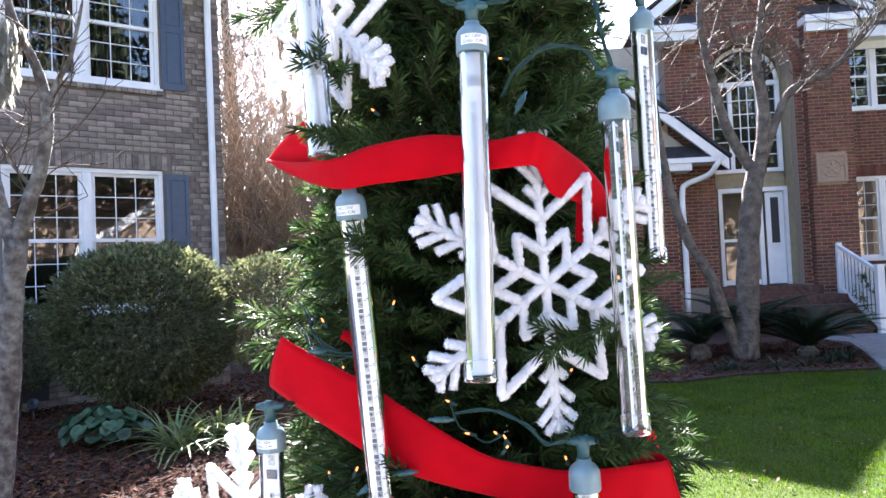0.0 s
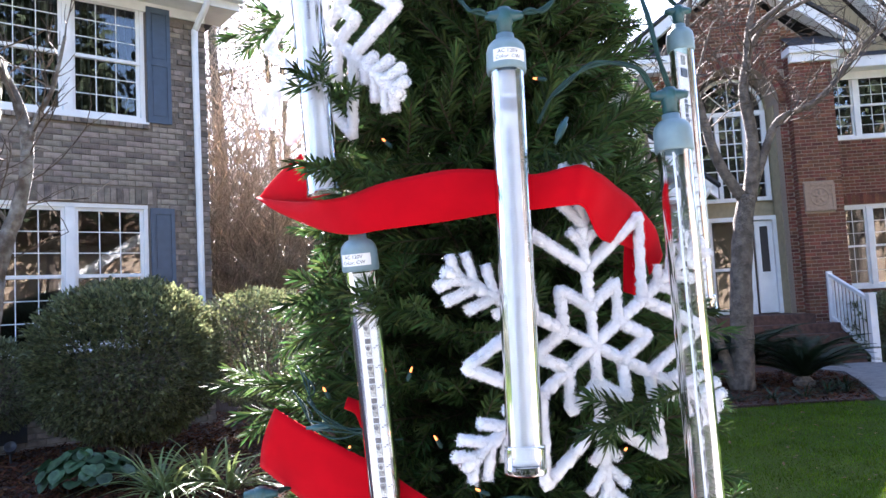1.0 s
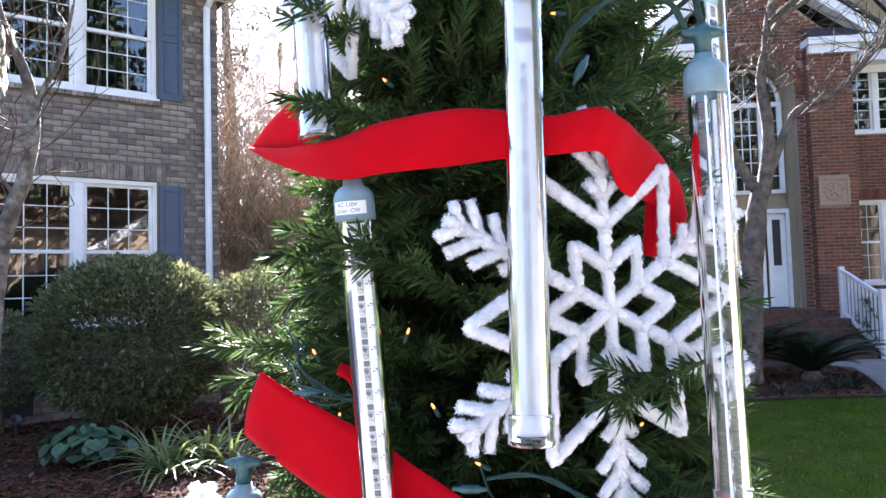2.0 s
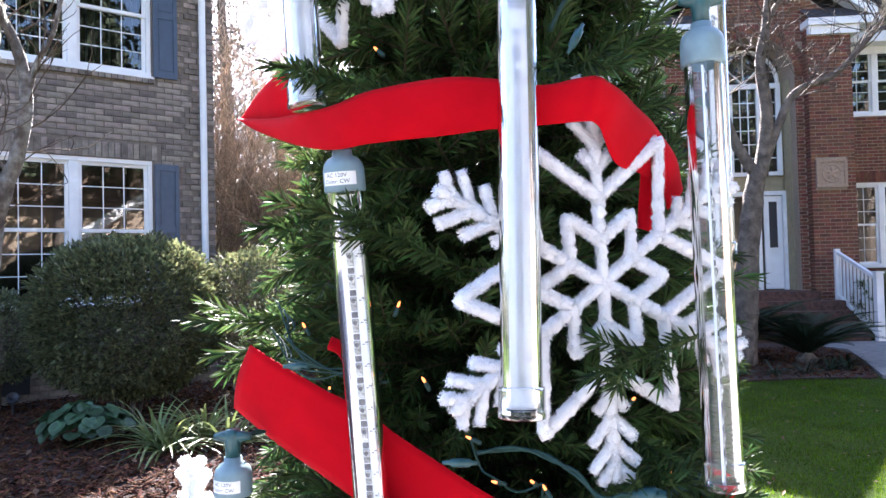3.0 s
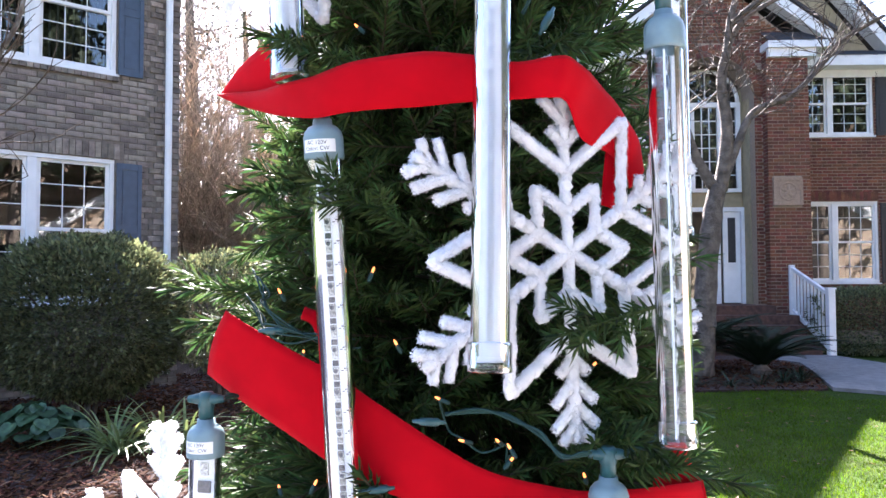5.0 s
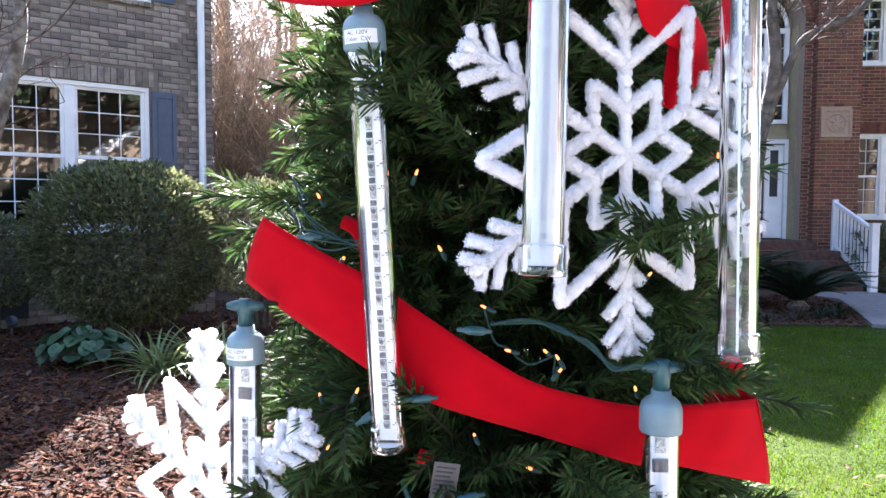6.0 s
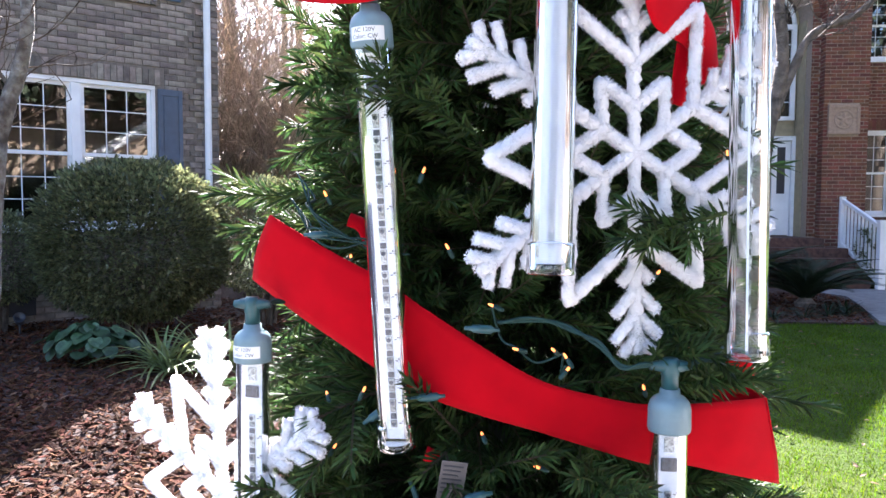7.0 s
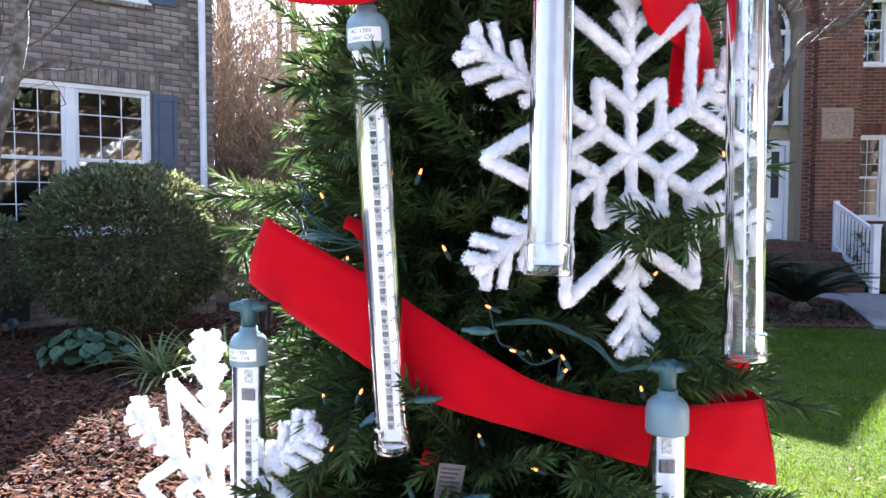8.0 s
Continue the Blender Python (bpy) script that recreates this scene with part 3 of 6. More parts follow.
# ---- the red brick house ----
def build_red_house():
    h = thing("house", "two-storey red brick house with arched entry and white trim", "house", "houses", RM)
    # arch wall, set back a little behind the pier
    a0, a1, zs, rad = -1.36, 0.26, 5.16, 0.81
    ac = (a0 + a1) / 2
    yv = 0.22
    bm = bmesh.new()
    arch = [(ac + rad * math.cos(radians(180 - q)), zs + rad * math.sin(radians(180 - q))) for q in range(0, 181, 9)]
    part("wall", boxes((-2.25, a0, yv + 0.012, 0.85, 0, zs)), M_MORTAR_R, h)
    part("wall", boxes((a1, 0.45, yv + 0.012, 0.85, 0, zs)), M_MORTAR_R, h)
    left, right = arch[:11], arch[10:]
    prism(bm, [(-2.25, zs), *left, (ac, 7.72), (-2.25, 6.1)], yv + 0.012, 0.85)
    part("wall", bm, M_MORTAR_R, h)
    bm = bmesh.new()
    prism(bm, [(ac, 7.72), *right, (1.25, zs), (1.25, 6.1)], yv + 0.012, 0.85)
    part("wall", bm, M_MORTAR_R, h)
    part("pier", boxes((0.43, 1.25, 0.012, 1.25, 0, 6.02)), M_MORTAR_R, h, "red brick pier beside the entry")
    part("wing_wall", boxes(*rect_walls(1.25, 9.0, 0, 6.0, [(1.38, 3.22, 4.50, 5.94), (1.42, 3.26, 1.31, 3.07)], 1.212, 1.5)), M_MORTAR_R, h)
    # recessed entry
    part("entry_panel", boxes((a0, a1, 0.86, 0.9, 2.93, 3.24), (a0, -1.26, 0.86, 0.9, 0.88, 6.0), (0.2, a1, 0.86, 0.9, 0.88, 6.0)), M_TAN, h, "tan stucco entry panel")
    part("entry_return", boxes((a1 - 0.02, a1 - 0.002, yv + 0.25, 0.86, 0.88, zs)), M_TAN, h)
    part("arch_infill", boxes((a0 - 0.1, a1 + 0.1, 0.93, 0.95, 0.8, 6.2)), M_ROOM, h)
    part("porch_floor", boxes((-1.6, 0.43, -0.2, 0.86, 0.0, 0.88)), M_STEP, h, "raised brick porch floor")
    # gables
    for sgn, u_end in ((1, 1.72), (-1, -2.72)):
        bm = bmesh.new()
        prism(bm, [(ac, 7.75), (u_end, 6.12), (u_end, 6.36), (ac, 7.99)] if sgn > 0 else [(ac, 7.99), (u_end, 6.36), (u_end, 6.12), (ac, 7.75)], -0.12, 0.2)
        part("rake_board", bm, M_WHITE, h, "white gable rake board")
        bm = bmesh.new()
        prism(bm, [(ac, 8.0), (u_end + 0.06 * sgn, 6.36), (u_end + 0.06 * sgn, 6.43), (ac, 8.07)] if sgn > 0 else [(ac, 8.07), (u_end - 0.06, 6.43), (u_end - 0.06, 6.36), (ac, 8.0)], -0.16, 6.0)
        part("roof", bm, M_SHINGLE, h)
    for a, b in ((0.40, 1.74), (-2.74, -1.62)):
        part("cornice_return", boxes((a, b, -0.16, 0.5, 6.03, 6.17), (a + 0.03, b - 0.35 if a > 0 else b - 0.03, -0.1, 0.5, 5.86, 6.03), bevel=0.01), M_WHITE, h, "white boxed cornice return")
        bm = bmesh.new()
        vs = [bm.verts.new(p) for p in ((a, -0.16, 6.175), (b, -0.16, 6.175), (b, 0.21, 6.46), (a, 0.21, 6.46))]
        bm.faces.new(vs)
        part("return_roof", bm, M_SHINGLE, h, "small dark shingle roof of the cornice return")
    # wing: eave, skirt roof and main gable
    part("eave", boxes((1.26, 9.0, 0.85, 1.21, 5.94, 5.98), (1.26, 9.0, 0.82, 0.85, 5.94, 6.16), bevel=0.004), M_WHITE, h)
    part("frieze", boxes((1.26, 9.0, 1.17, 1.21, 5.78, 5.94)), M_WHITE, h)
    bm = bmesh.new()
    vs = [bm.verts.new(p) for p in ((1.25, 0.8, 6.165), (9.0, 0.8, 6.165), (9.0, 1.6, 6.5), (1.25, 1.6, 6.5))]
    bm.faces.new(vs)
    part("skirt_roof", bm, M_SHINGLE, h, "dark shingle skirt roof")
    peak = (1.1, 9.45)
    bm = prism(bmesh.new(), [(-2.6, 6.0), (3.8, 6.0), (peak[0] + 0.05, 9.2), (peak[0] - 0.05, 9.2)], 1.6, 1.8)
    part("gable_wall", bm, M_TAN, h, "tan stucco gable")
    for sgn, ue in ((1, 4.6), (-1, -2.4)):
        dz = 1.18 * abs(ue - peak[0])
        q = [(peak[0], peak[1] - 0.12), (ue, peak[1] - 0.12 - dz), (ue, peak[1] + 0.16 - dz), (peak[0], peak[1] + 0.16)]
        part("rake_board", prism(bmesh.new(), q if sgn > 0 else q[::-1], 1.2, 1.24), M_WHITE, h, "white gable rake board")
        q2 = [(peak[0], peak[1] - 0.1), (ue, peak[1] - 0.1 - dz), (ue, peak[1] - 0.06 - dz), (peak[0], peak[1] - 0.06)]
        part("rake_soffit", prism(bmesh.new(), q2 if sgn > 0 else q2[::-1], 1.24, 1.6), M_WHITE, h)
        q3 = [(peak[0], peak[1] + 0.17), (ue + 0.05 * sgn, peak[1] + 0.17 - dz), (ue + 0.05 * sgn, peak[1] + 0.23 - dz), (peak[0], peak[1] + 0.23)]
        part("roof", prism(bmesh.new(), q3 if sgn > 0 else q3[::-1], 1.15, 10.0), M_SHINGLE, h)
    # left wing: lower gable in front and lap siding above
    part("wing_wall", boxes((-9.3, -2.2, -0.02, 0.3, 0, 3.4)), M_MORTAR_R, h)
    g = -5.67
    part("wing_gable", prism(bmesh.new(), [(-9.3, 3.4), (-1.6, 3.4), (g, 6.9)], 0.0, 0.3), M_SIDING, h)
    for sgn, ue in ((1, -1.26), (-1, -9.7)):
        dz = 0.86 * abs(ue - g)
        zt = 7.2
        q = [(g, zt - 0.22), (ue, zt - 0.22 - dz), (ue, zt - dz), (g, zt)]
        part("rake_board", prism(bmesh.new(), q if sgn > 0 else q[::-1], -0.38, -0.3), M_WHITE, h, "white gable rake board")
        q = [(g, zt + 0.01), (ue + 0.05 * sgn, zt + 0.01 - dz), (ue + 0.05 * sgn, zt + 0.08 - dz), (g, zt + 0.08)]
        part("roof", prism(bmesh.new(), q if sgn > 0 else q[::-1], -0.42, 2.0), M_SHINGLE, h)
    part("cornice_return", boxes((-2.75, -1.3, -0.38, 0.2, 3.36, 3.46), (-2.7, -1.95, -0.34, 0.2, 3.22, 3.36), bevel=0.01), M_WHITE, h, "white boxed cornice return")
    bm = bmesh.new()
    bm.faces.new([bm.verts.new(p) for p in ((-2.7, -0.38, 3.465), (-1.6, -0.38, 3.465), (-1.75, 0.0, 3.75), (-2.7, 0.0, 3.75))])
    part("return_roof", bm, M_SHINGLE, h)
    for k in range(18):
        z = 3.4 + 0.15 * k
        part("siding_board", boxes((-3.6, -2.26, -0.01, 0.01, 0, 0.16)), M_SIDING, h).matrix_basis = pose(0, 1.0, z, 5, 0, 0)
    part("siding_backing", boxes((-3.6, -2.26, 1.03, 1.5, 0, 6.1)), M_SIDING, h)
    part("corner_board", boxes((-2.36, -2.25, 0.78, 1.0, 3.0, 6.2)), M_WHITE, h)
    part("back_wall", boxes((-3.6, 9.0, 8.0, 8.2, 0, 6.5)), M_BRICK_R, h)
    part("side_wall", boxes((-3.6, -3.4, 1.5, 8.0, 0, 6.1)), M_SIDING, h)
    # plaque
    part("plaque_slab", boxes((0.50, 1.08, -0.03, 0.03, 2.87, 3.43), bevel=0.008), M_STONE, h, "cast stone plaque with a leaf relief")
    bm = bmesh.new()
    for a, b, c, d in ((0.50, 1.08, 3.37, 3.43), (0.50, 1.08, 2.87, 2.93), (0.50, 0.56, 2.93, 3.37), (1.02, 1.08, 2.93, 3.37)):
        box(bm, a, b, -0.05, -0.03, c, d, 0.006)
    part("plaque_rim", bm, M_STONE, h)
    bm = lathe([(0.15, 0.0), (0.17, 0.012), (0.19, 0.0)], 24, None, pose(0.79, -0.03, 3.15, 90, 0, 0))
    for k in range(5):
        lathe([(0.0, 0.012), (0.02, 0.01), (0.035, 0.0)], 8, bm, pose(0.79, -0.03, 3.15, 90, 0, 0) @ pose(0, 0, 0, 0, 0, 72 * k + 18) @ Matrix.Diagonal((2.6, 1, 1.4, 1)) @ pose(0.022, 0, 0))
    part("plaque_relief", bm, M_STONE, h)
    # windows and door
    window_unit("window_5", "white twin sash upper window of the red brick wing", RM, 1.38, 3.22, 4.50, 5.94, 2, 3, 3, y=1.27)
    window_unit("window_6", "white twin sash lower window of the red brick wing", RM, 1.42, 3.26, 1.31, 3.07, 2, 3, 3, y=1.27)
    shutter("black panelled shutter on the red brick wing", RM, 3.26, 3.64, 4.50, 5.90, M_BLACK, 1.17)
    shutter("black panelled shutter on the red brick wing", RM, 3.30, 3.68, 1.31, 3.03, M_BLACK, 1.17)
    build_arch_window(ac)
    build_entry_door()
    pipe_run("downspout", "white downspout with a bent neck on the red brick house", RM, [(-1.42, -0.36, 3.40), (-1.5, -0.34, 3.28), (-1.62, -0.2, 3.12), (-2.0, -0.08, 2.98), (-2.1, -0.075, 2.8), (-2.1, -0.075, 2.0), (-2.1, -0.075, 0.4)], 0.055, M_WHITE)
    return h


def build_arch_window(ac):
    w = thing("window_7", "tall white arched window over the entry door", "window", "", RM, "structure")
    y, u0, u1, z0, zt, r = 0.84, -1.26, 0.2, 3.24, 5.06, 0.73
    c = (u0 + u1) / 2
    part("frame_foot", boxes((u0, u1, y - 0.05, y + 0.05, z0, z0 + 0.08), bevel=0.006), M_WHITE, w)
    part("transom", boxes((u0, u1, y - 0.045, y + 0.05, zt, zt + 0.1), bevel=0.006), M_WHITE, w)
    for a, b in ((u0, u0 + 0.09), (u1 - 0.09, u1), (c + 0.24, c + 0.32), (c - 0.32, c - 0.24)):
        part("jamb", boxes((a, b, y - 0.04, y + 0.05, z0 + 0.08, zt), bevel=0.006), M_WHITE, w)
    ring = [(c + (r - 0.04) * math.cos(radians(q)), y, zt + 0.1 + (r - 0.04) * math.sin(radians(q))) for q in range(0, 181, 10)]
    part("arch_frame", tube_along(ring, 0.042, 8), M_WHITE, w, smooth=True)
    pane = part("pane", prism(bmesh.new(), [(u0 + 0.05, z0 + 0.05), (u1 - 0.05, z0 + 0.05), (u1 - 0.05, zt + 0.1)] + [(c + (r - 0.05) * math.cos(radians(q)), zt + 0.1 + (r - 0.05) * math.sin(radians(q))) for q in range(10, 171, 10)] + [(u0 + 0.05, zt + 0.1)], y + 0.012, y + 0.016), M_GLASS, w, "reflecting glass")
    pane.visible_shadow = False
    for a, b, n in ((u0 + 0.09, c - 0.32, 1), (c - 0.24, c + 0.24, 3), (c + 0.32, u1 - 0.09, 1)):
        for k in range(1, n):
            u = a + (b - a) * k / n
            part("muntin", boxes((u - 0.009, u + 0.009, y - 0.004, y + 0.01, z0 + 0.08, zt)), M_WHITE, w)
    for k in range(1, 6):
        z = z0 + 0.08 + (zt - z0 - 0.08) * k / 6
        part("muntin", boxes((u0 + 0.09, u1 - 0.09, y - 0.0035, y + 0.0095, z - 0.009, z + 0.009)), M_WHITE, w)
    for q in (45, 90, 135):
        e = Vector((c + (r - 0.08) * math.cos(radians(q)), y, zt + 0.1 + (r - 0.08) * math.sin(radians(q))))
        part("muntin", tube_along([Vector((c, y, zt + 0.1)), e], 0.011, 6), M_WHITE, w)
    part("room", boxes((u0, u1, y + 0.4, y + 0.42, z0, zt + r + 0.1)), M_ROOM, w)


def build_entry_door():
    d = thing("door_1", "white panelled entry door standing open beside a glazed sidelight", "door", "", RM, "structure")
    y = 0.84
    part("door_frame", boxes((-1.16, -1.08, y - 0.05, y + 0.06, 0.88, 2.92), (0.17, 0.25, y - 0.05, y + 0.06, 0.88, 2.92), (-1.08, 0.17, y - 0.05, y + 0.06, 2.83, 2.92), (-0.36, -0.27, y - 0.05, y + 0.06, 0.88, 2.83), bevel=0.006), M_WHITE, d)
    leaf = part("door_leaf", boxes((-0.2, 0.16, y, y + 0.045, 0.9, 2.82), bevel=0.004), M_WHITE, d, "white door leaf with a narrow dark light")
    part("door_light", boxes((-0.1, 0.06, y - 0.006, y, 1.75, 2.7)), M_BLACK, leaf, "narrow dark glass")
    part("raised_panel", boxes((-0.12, 0.08, y - 0.008, y, 1.0, 1.6), bevel=0.003), M_WHITE, leaf)
    pane = part("storm_door", boxes((-1.04, -0.38, y + 0.01, y + 0.016, 1.0, 2.8)), M_GLASS, d, "glazed storm door")
    pane.visible_shadow = False
    part("door_rail", boxes((-1.08, -0.36, y - 0.01, y + 0.03, 0.9, 1.0), (-1.08, -0.36, y - 0.01, y + 0.03, 1.8, 1.86)), M_WHITE, d)
    part("room", boxes((-1.1, 0.17, y + 0.07, y + 0.09, 0.88, 2.83)), M_ROOM, d)


def build_steps():
    s = thing("entry_steps", "brick entry steps below the porch", "steps", m=RM)
    for k in range(5):
        z = 0.88 - 0.176 * (k + 1)
        part("step", boxes((-1.5, 0.75, -0.2 - 0.28 * (k + 1), -0.2 - 0.28 * k, 0, z + 0.0), bevel=0.008), M_STEP, s)
    r = thing("stair_railing", "white painted railing with square balusters beside the steps", "railing", m=RM)
    m = [(0.82, -0.02, 0.72, 1.62), (0.84, -1.45, 0.0, 1.12)]
    (u0, y0, b0, t0), (u1, y1, b1, t1) = m
    part("post", boxes((u0 - 0.05, u0 + 0.05, y0 - 0.05, y0 + 0.05, 0.66, t0 + 0.06), bevel=0.006), M_WHITE, r)
    p = part("post", boxes((u1 - 0.06, u1 + 0.06, y1 - 0.06, y1 + 0.06, 0.0, t1 + 0.1), bevel=0.006), M_WHITE, r)
    part("post_cap", boxes((u1 - 0.075, u1 + 0.075, y1 - 0.075, y1 + 0.075, t1 + 0.1, t1 + 0.13), bevel=0.01), M_WHITE, p)
    for name, za, zb in (("top_rail", t0, t1), ("bottom_rail", b0 + 0.08, b1 + 0.14)):
        bm = bmesh.new()
        for dz0, w in ((0.0, 0.032),):
            vs = [bm.verts.new(q) for q in ((u0 - w, y0, za - 0.035), (u0 + w, y0, za - 0.035), (u0 + w, y0, za + 0.03), (u0 - w, y0, za + 0.03),
                                            (u1 - w, y1, zb - 0.035), (u1 + w, y1, zb - 0.035), (u1 + w, y1, zb + 0.03), (u1 - w, y1, zb + 0.03))]
            for q in ((0, 1, 2, 3), (7, 6, 5, 4), (0, 4, 5, 1), (1, 5, 6, 2), (2, 6, 7, 3), (3, 7, 4, 0)):
                bm.faces.new([vs[k] for k in q])
        part(name, bm, M_WHITE, r)
    for k in range(1, 11):
        t = k / 11
        u, y = u0 + (u1 - u0) * t, y0 + (y1 - y0) * t
        za, zb = b0 + 0.08 + (b1 + 0.14 - b0 - 0.08) * t, t0 + (t1 - t0) * t
        part("baluster", boxes((u - 0.017, u + 0.017, y - 0.017, y + 0.017, za, zb)), M_WHITE, r)


def red_bricks(h):
    rnd = random.Random(41)
    a0, a1, zs, rad = -1.36, 0.26, 5.16, 0.81
    ac = (a0 + a1) / 2

    def arch_ok(u, z):
        if z > zs and math.hypot(u - ac, z - zs) < rad + 0.27:
            return False
        if z > 6.1 and z > 7.72 - 1.0 * abs(u - ac) * (1.62 / 1.8) - 0.05:
            return False
        return True
    c, l, j = 0.0705, 0.213, 0.0135
    spots = brick_spots(-2.25, 0.43, 0.9, 7.7, [(a0, a1, 0, zs)], c, l, j, 0.22, rnd, arch_ok)
    spots += brick_spots(0.43, 1.25, 6.15, 7.0, [], c, l, j, 0.22, rnd, arch_ok)
    spots += brick_spots(0.43, 1.25, 0.3, 6.02, [(0.50, 1.08, 2.87, 3.43)], c, l, j, 0.0, rnd)
    spots += brick_spots(1.25, 4.2, 0.3, 6.0, [(1.38, 3.22, 4.50, 5.94), (1.42, 3.26, 1.31, 3.07)], c, l, j, 1.2, rnd)
    spots += brick_spots(-3.6, -2.2, 0.3, 3.4, [], c, l, j, -0.032, rnd)
    tagged(mesh_ob("brickwork", *brick_boxes(spots), M_BRICK_R, h), kind="stuff")
    # the side of the pier and the arch ring
    v, f = brick_boxes(brick_spots(0.0, 0.2, 0.3, 6.02, [], c, l, j, 0.0, rnd))
    side = mesh_ob("brickwork", v, f, M_BRICK_R, h)
    side.matrix_basis = pose(0.42, 0.215, 0, 0, 0, -90)
    tagged(side, kind="stuff")
    for r0, r1 in ((rad + 0.01, rad + 0.125), (rad + 0.135, rad + 0.25)):
        n = int(math.pi * (r0 + r1) / 2 / 0.078)
        me = None
        for k in range(n):
            q = 180.0 * (k + 0.5) / n
            m = pose(ac, 0.21, zs, 0, -q, 0)
            if me is None:
                ob = part("arch_brick", boxes((r0, r1, 0.0, 0.05, -0.033, 0.033), bevel=0.004), M_BRICK_R, h)
                ob.matrix_basis = m
                me = ob.data
            else:
                alike("arch_brick", me, h, m)
    for k in range(24):
        u = 1.36 + 0.08 * k
        part("soldier_brick", boxes((u, u + 0.07, 1.196, 1.23, 3.08, 3.28), bevel=0.003), M_BRICK_R, h)


# ---- the sunlit house behind the viewer, seen in the window panes ----
def build_far_house():
    h = thing("house", "tan house with a brown roof behind the viewer", "house", "houses", pose(17, -6, 0, 0, 0, 234))
    for s in rect_walls(-9, 9, 0, 5, [(-6, -4, 1, 2.6), (3, 5, 1, 2.6)], 0, 0.3):
        part("wall", boxes(s), M_TAN2, h)
    part("window", boxes((-6, -4, 0.1, 0.15, 1, 2.6)), M_BLACK, h)
    part("window", boxes((3, 5, 0.1, 0.15, 1, 2.6)), M_BLACK, h)
    part("front_gable", prism(bmesh.new(), [(-6.5, 0), (4.5, 0), (4.5, 2.2), (-1, 5.85), (-6.5, 2.2)], -1.2, 0.0), M_TAN2, h)
    for ue in (4.9, -6.9):
        part("rake_board", prism(bmesh.new(), [(-1, 5.8), (ue, 1.9), (ue, 2.4), (-1, 6.3)] if ue > 0 else [(-1, 6.3), (ue, 2.4), (ue, 1.9), (-1, 5.8)], -1.5, -1.2), M_WHITE, h)
    part("roof", prism(bmesh.new(), [(-9.8, 4.9), (9.8, 4.9), (4, 8.6), (-4, 8.6)], -0.6, 6), M_ROOF2, h)
    part("side_wall", boxes((-9, -8.7, 0.3, 6, 0, 5)), M_TAN2, h)
    part("side_wall", boxes((8.7, 9, 0.3, 6, 0, 5)), M_TAN2, h)


M_TAN2 = mat("tan_board", (0.42, 0.32, 0.23), 0.85, vary=0.12, scale=3)
M_ROOF2 = mat("brown_roof", (0.2, 0.14, 0.1), 0.9, vary=0.25, scale=6)
build_ground()
GREY = build_grey_house()
RED = build_red_house()
build_steps()
build_far_house()

# ---- the decorated tree ----
AX, AY = 0.03, 1.146


def tree_radius(z):
    return 0.335 - 0.16 * (z - 1.45)


RIB1 = [(-57.8, 1.664, -57.8, 1.662, 0.336), (-38.7, 1.641, -39.0, 1.623, 0.358), (-24.6, 1.629, -23.9, 1.595, 0.400), (-16.9, 1.636, -17.0, 1.594, 0.411), (-9.4, 1.644, -9.4, 1.598, 0.400), (-3.4, 1.643, -3.4, 1.603, 0.394),
        (2.0, 1.636, 1.9, 1.604, 0.398), (6.8, 1.6416, 6.5, 1.6063, 0.398),
        (8.7, 1.643, 8.6, 1.605, 0.396), (11.3, 1.637, 10.0, 1.593, 0.39), (15.1, 1.628, 12.5, 1.576, 0.374), (20.6, 1.614, 18.1, 1.571, 0.352), (25.8, 1.591, 23.3, 1.559, 0.338), (29.0, 1.563, 25.7, 1.543, 0.329)]
RIB2 = [(-43.0, 1.426, -48.2, 1.3616, 0.370), (-32.9, 1.393, -37.0, 1.322, 0.350), (-25.6, 1.371, -26.6, 1.288, 0.338), (-19.1, 1.348, -19.0, 1.269, 0.336), (-9.5, 1.315, -9.4, 1.253, 0.336), (-1.1, 1.287, -2.7, 1.243, 0.336),
        (7.3, 1.272, 7.4, 1.225, 0.336), (15.4, 1.262, 15.6, 1.209, 0.336), (24.2, 1.259, 22.9, 1.203, 0.338), (31.4, 1.258, 31.9, 1.187, 0.345), (38.6, 1.255, 43.7, 1.164, 0.350)]
TUBES = {  # cap top, foot, turn of the strip about the tube
    "a": ((0.027, 0.735, 1.757), (0.019, 0.706, 1.380), 6),
    "b": ((-0.117, 0.785, 1.594), (-0.097, 0.818, 1.208), -8),
    "c": ((0.179, 0.770, 1.687), (0.183, 0.765, 1.324), 66),
    "d": ((-0.235, 0.858, 1.324), (-0.237, 0.860, 0.950), -12),
    "e": ((0.1295, 0.785, 1.285), (0.131, 0.785, 0.912), -5),
    "f": ((0.283, 1.02, 1.866), (0.2855, 1.02, 1.494), 40),
    "g": ((-0.166, 0.795, 2.005), (-0.148, 0.80, 1.640), -20),
}
FLAKE_R = 0.178


